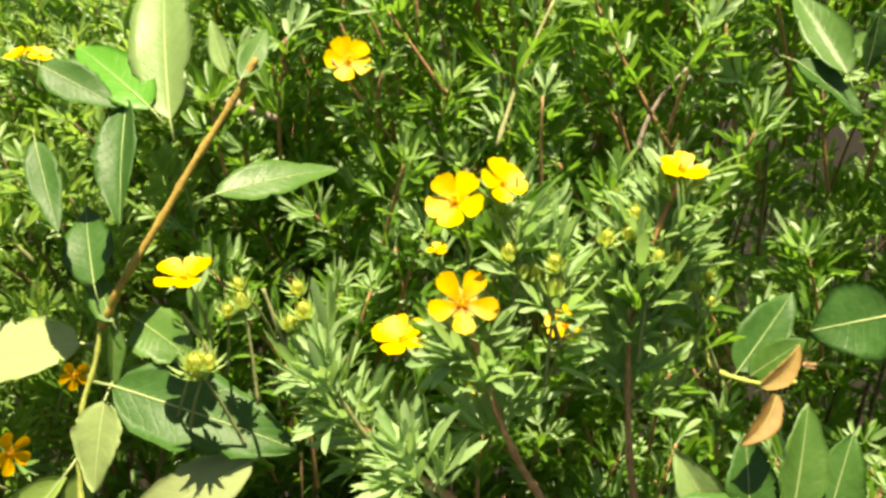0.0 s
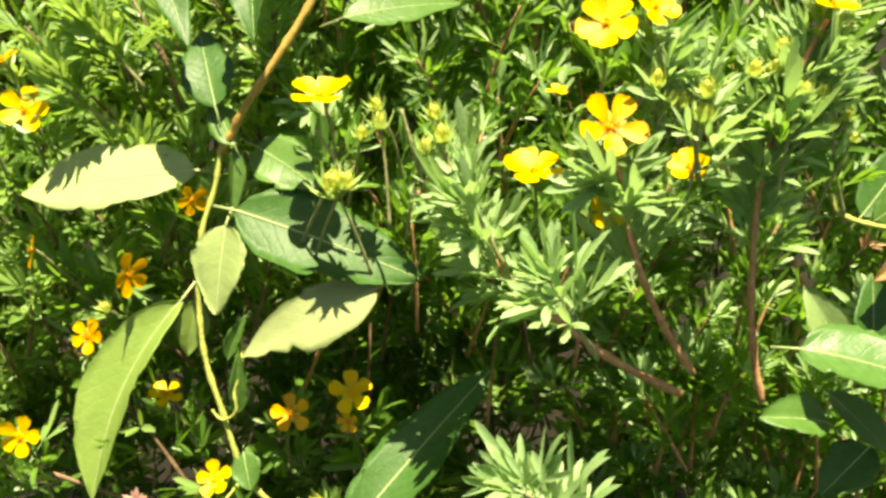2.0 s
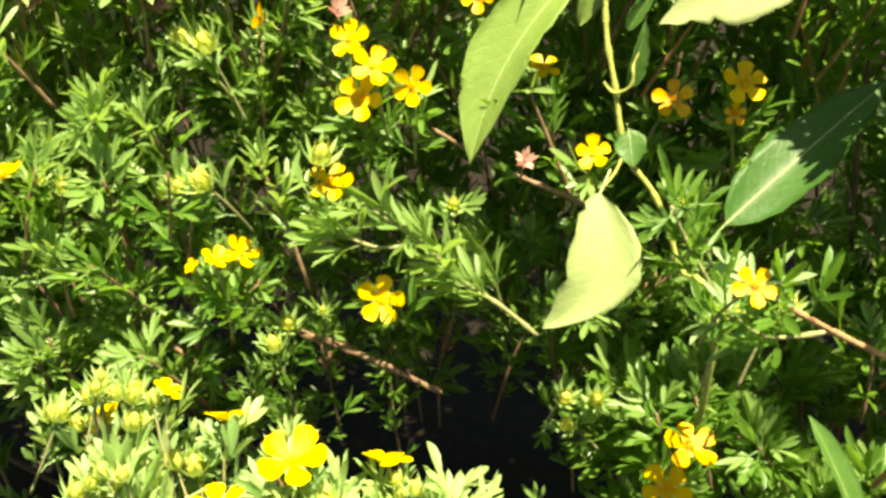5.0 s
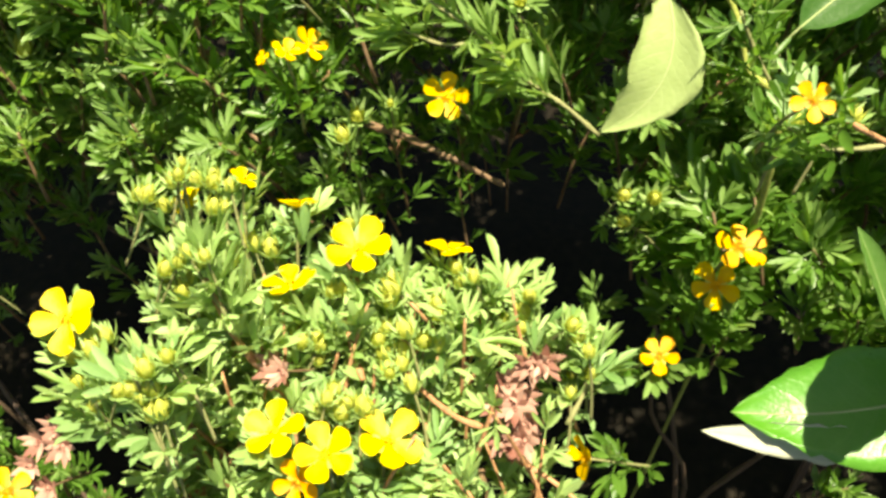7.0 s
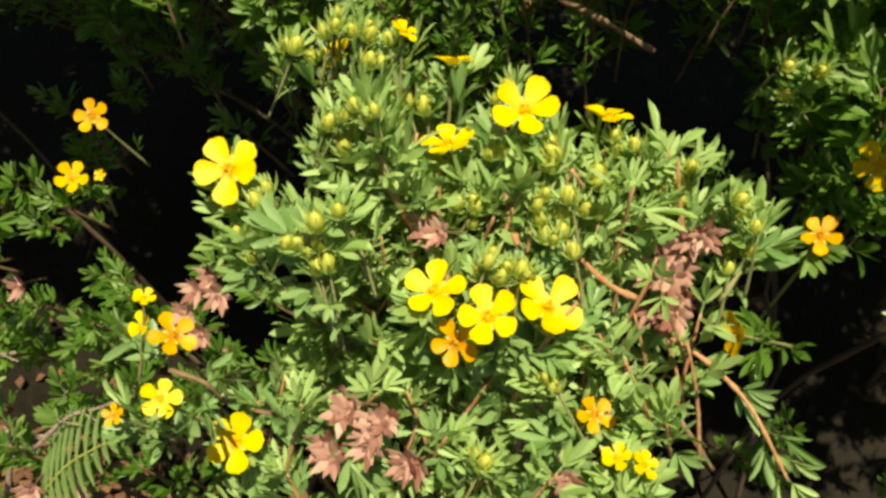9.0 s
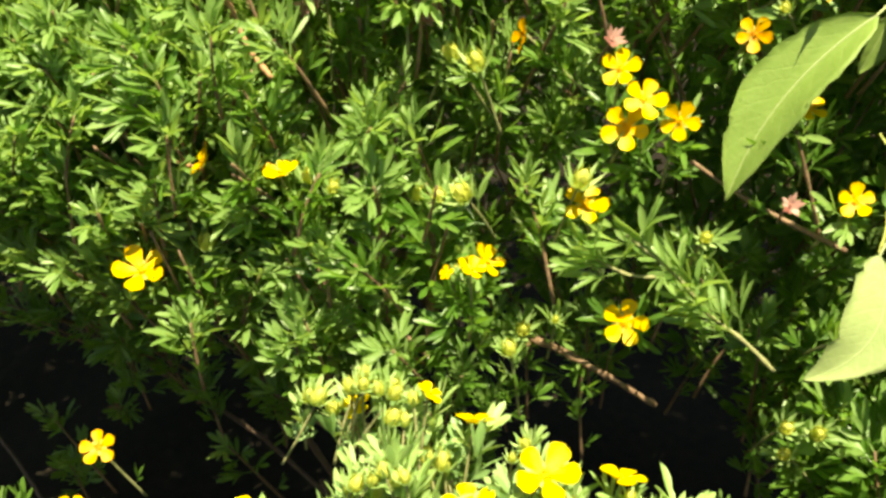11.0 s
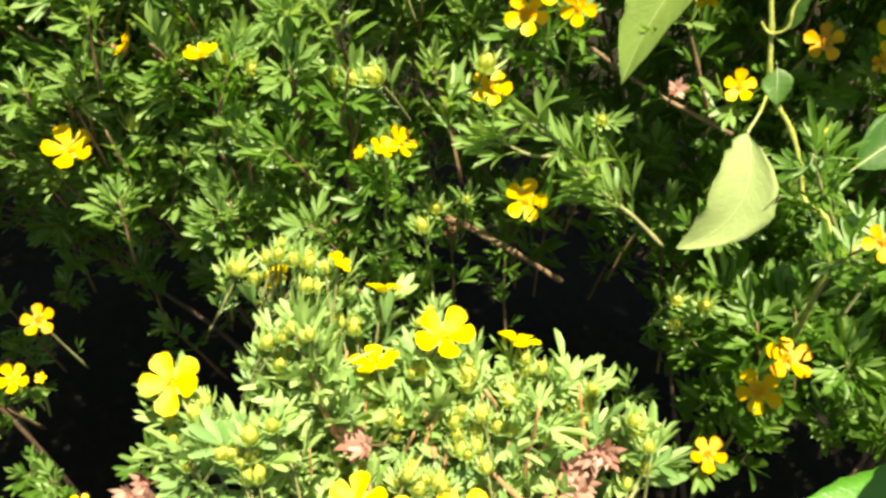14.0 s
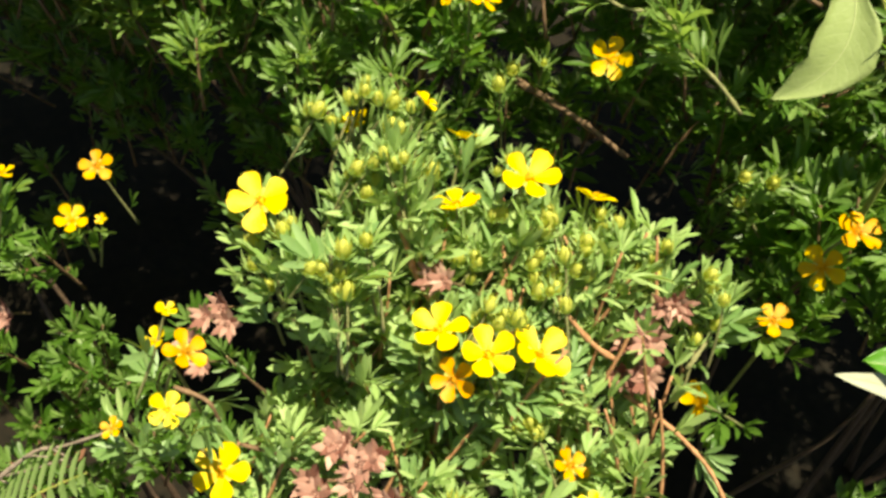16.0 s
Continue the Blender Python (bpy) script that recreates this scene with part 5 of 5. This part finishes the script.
def dry_twig(points, r):
    line = smooth_line([place(p) for p in points], 4)
    line = [Vector((p.x, p.y, max(p.z, ground_z(p.x, p.y) + 0.006))) for p in line]
    base = line[0].copy()
    ob = thing("dry_twig", base, "bare grey-brown dry twig lying by the shrubs", "twig", "dry twigs")
    bm = bmesh.new()
    tube(bm, [p - base for p in line], r, r * 0.5, 7, True)
    part("twig_stem", bm, bark_grey, ob)
    for k in (3, 6):
        if k < len(line) - 1:
            d = line[k + 1] - line[k]
            bm = bmesh.new()
            tube(bm, [line[k] - base, line[k] - base + d * 0.8 + Vector((0.006, -0.004, 0.008)), line[k] - base + d * 1.5 + Vector((0.015, -0.008, 0.012))], r * 0.6, r * 0.3, 5)
            part("side_twig", bm, bark_grey, ob)


def fern(base, tip, count=11):
    b, e = place(base), place(tip)
    root = thing("fern_frond", b, "bright green fern frond beside the dry litter", "fern")
    d = e - b
    side = d.cross(UP).normalized()
    line = smooth_line([Vector((0, 0, 0)), d * 0.5 + UP * 0.012, d], 6)
    bm = bmesh.new()
    tube(bm, line, 0.0012, 0.0004, 5)
    part("frond_stem", bm, bark_lime, root)
    for k in range(count):
        t = (k + 1) / (count + 1)
        at = line[int(t * (len(line) - 1))]
        reach = d.length * 0.34 * math.sin(math.pi * (0.25 + 0.75 * t)) + 0.004
        for s in (-1, 1):
            bm = bmesh.new()
            out = (side * s + d.normalized() * 0.45).normalized()
            w = d.normalized() * 0.0035
            rows = [[bm.verts.new(at + out * reach * q + w * y * h + UP * (0.004 * math.sin(3 * q) + 0.0008 * abs(y))) for y in (-1, 0, 1)] for q, h in ((0, 0.5), (0.3, 1), (0.6, 0.85), (0.85, 0.5), (1, 0.05))]
            for p, q in zip(rows, rows[1:]):
                for j in range(2):
                    bm.faces.new((p[j], q[j], q[j + 1], p[j + 1]))
            part("frond_leaflet", bm, light_leaf, root)

dry_twig([(-0.523, -0.563, 0.300), (-0.477, -0.542, 0.300), (-0.435, -0.522, 0.300), (-0.394, -0.492, 0.300)], 0.0018)
dry_twig([(-0.486, -0.605, 0.280), (-0.471, -0.544, 0.290), (-0.478, -0.523, 0.300)], 0.0022)
dry_twig([(-0.540, -0.520, 0.330), (-0.516, -0.502, 0.330), (-0.479, -0.484, 0.330)], 0.0018)
dry_twig([(-0.437, -0.516, 0.280), (-0.409, -0.483, 0.290), (-0.395, -0.481, 0.300), (-0.362, -0.456, 0.300)], 0.0016)
fern((-0.436, -0.556, 0.270), (-0.363, -0.474, 0.280))
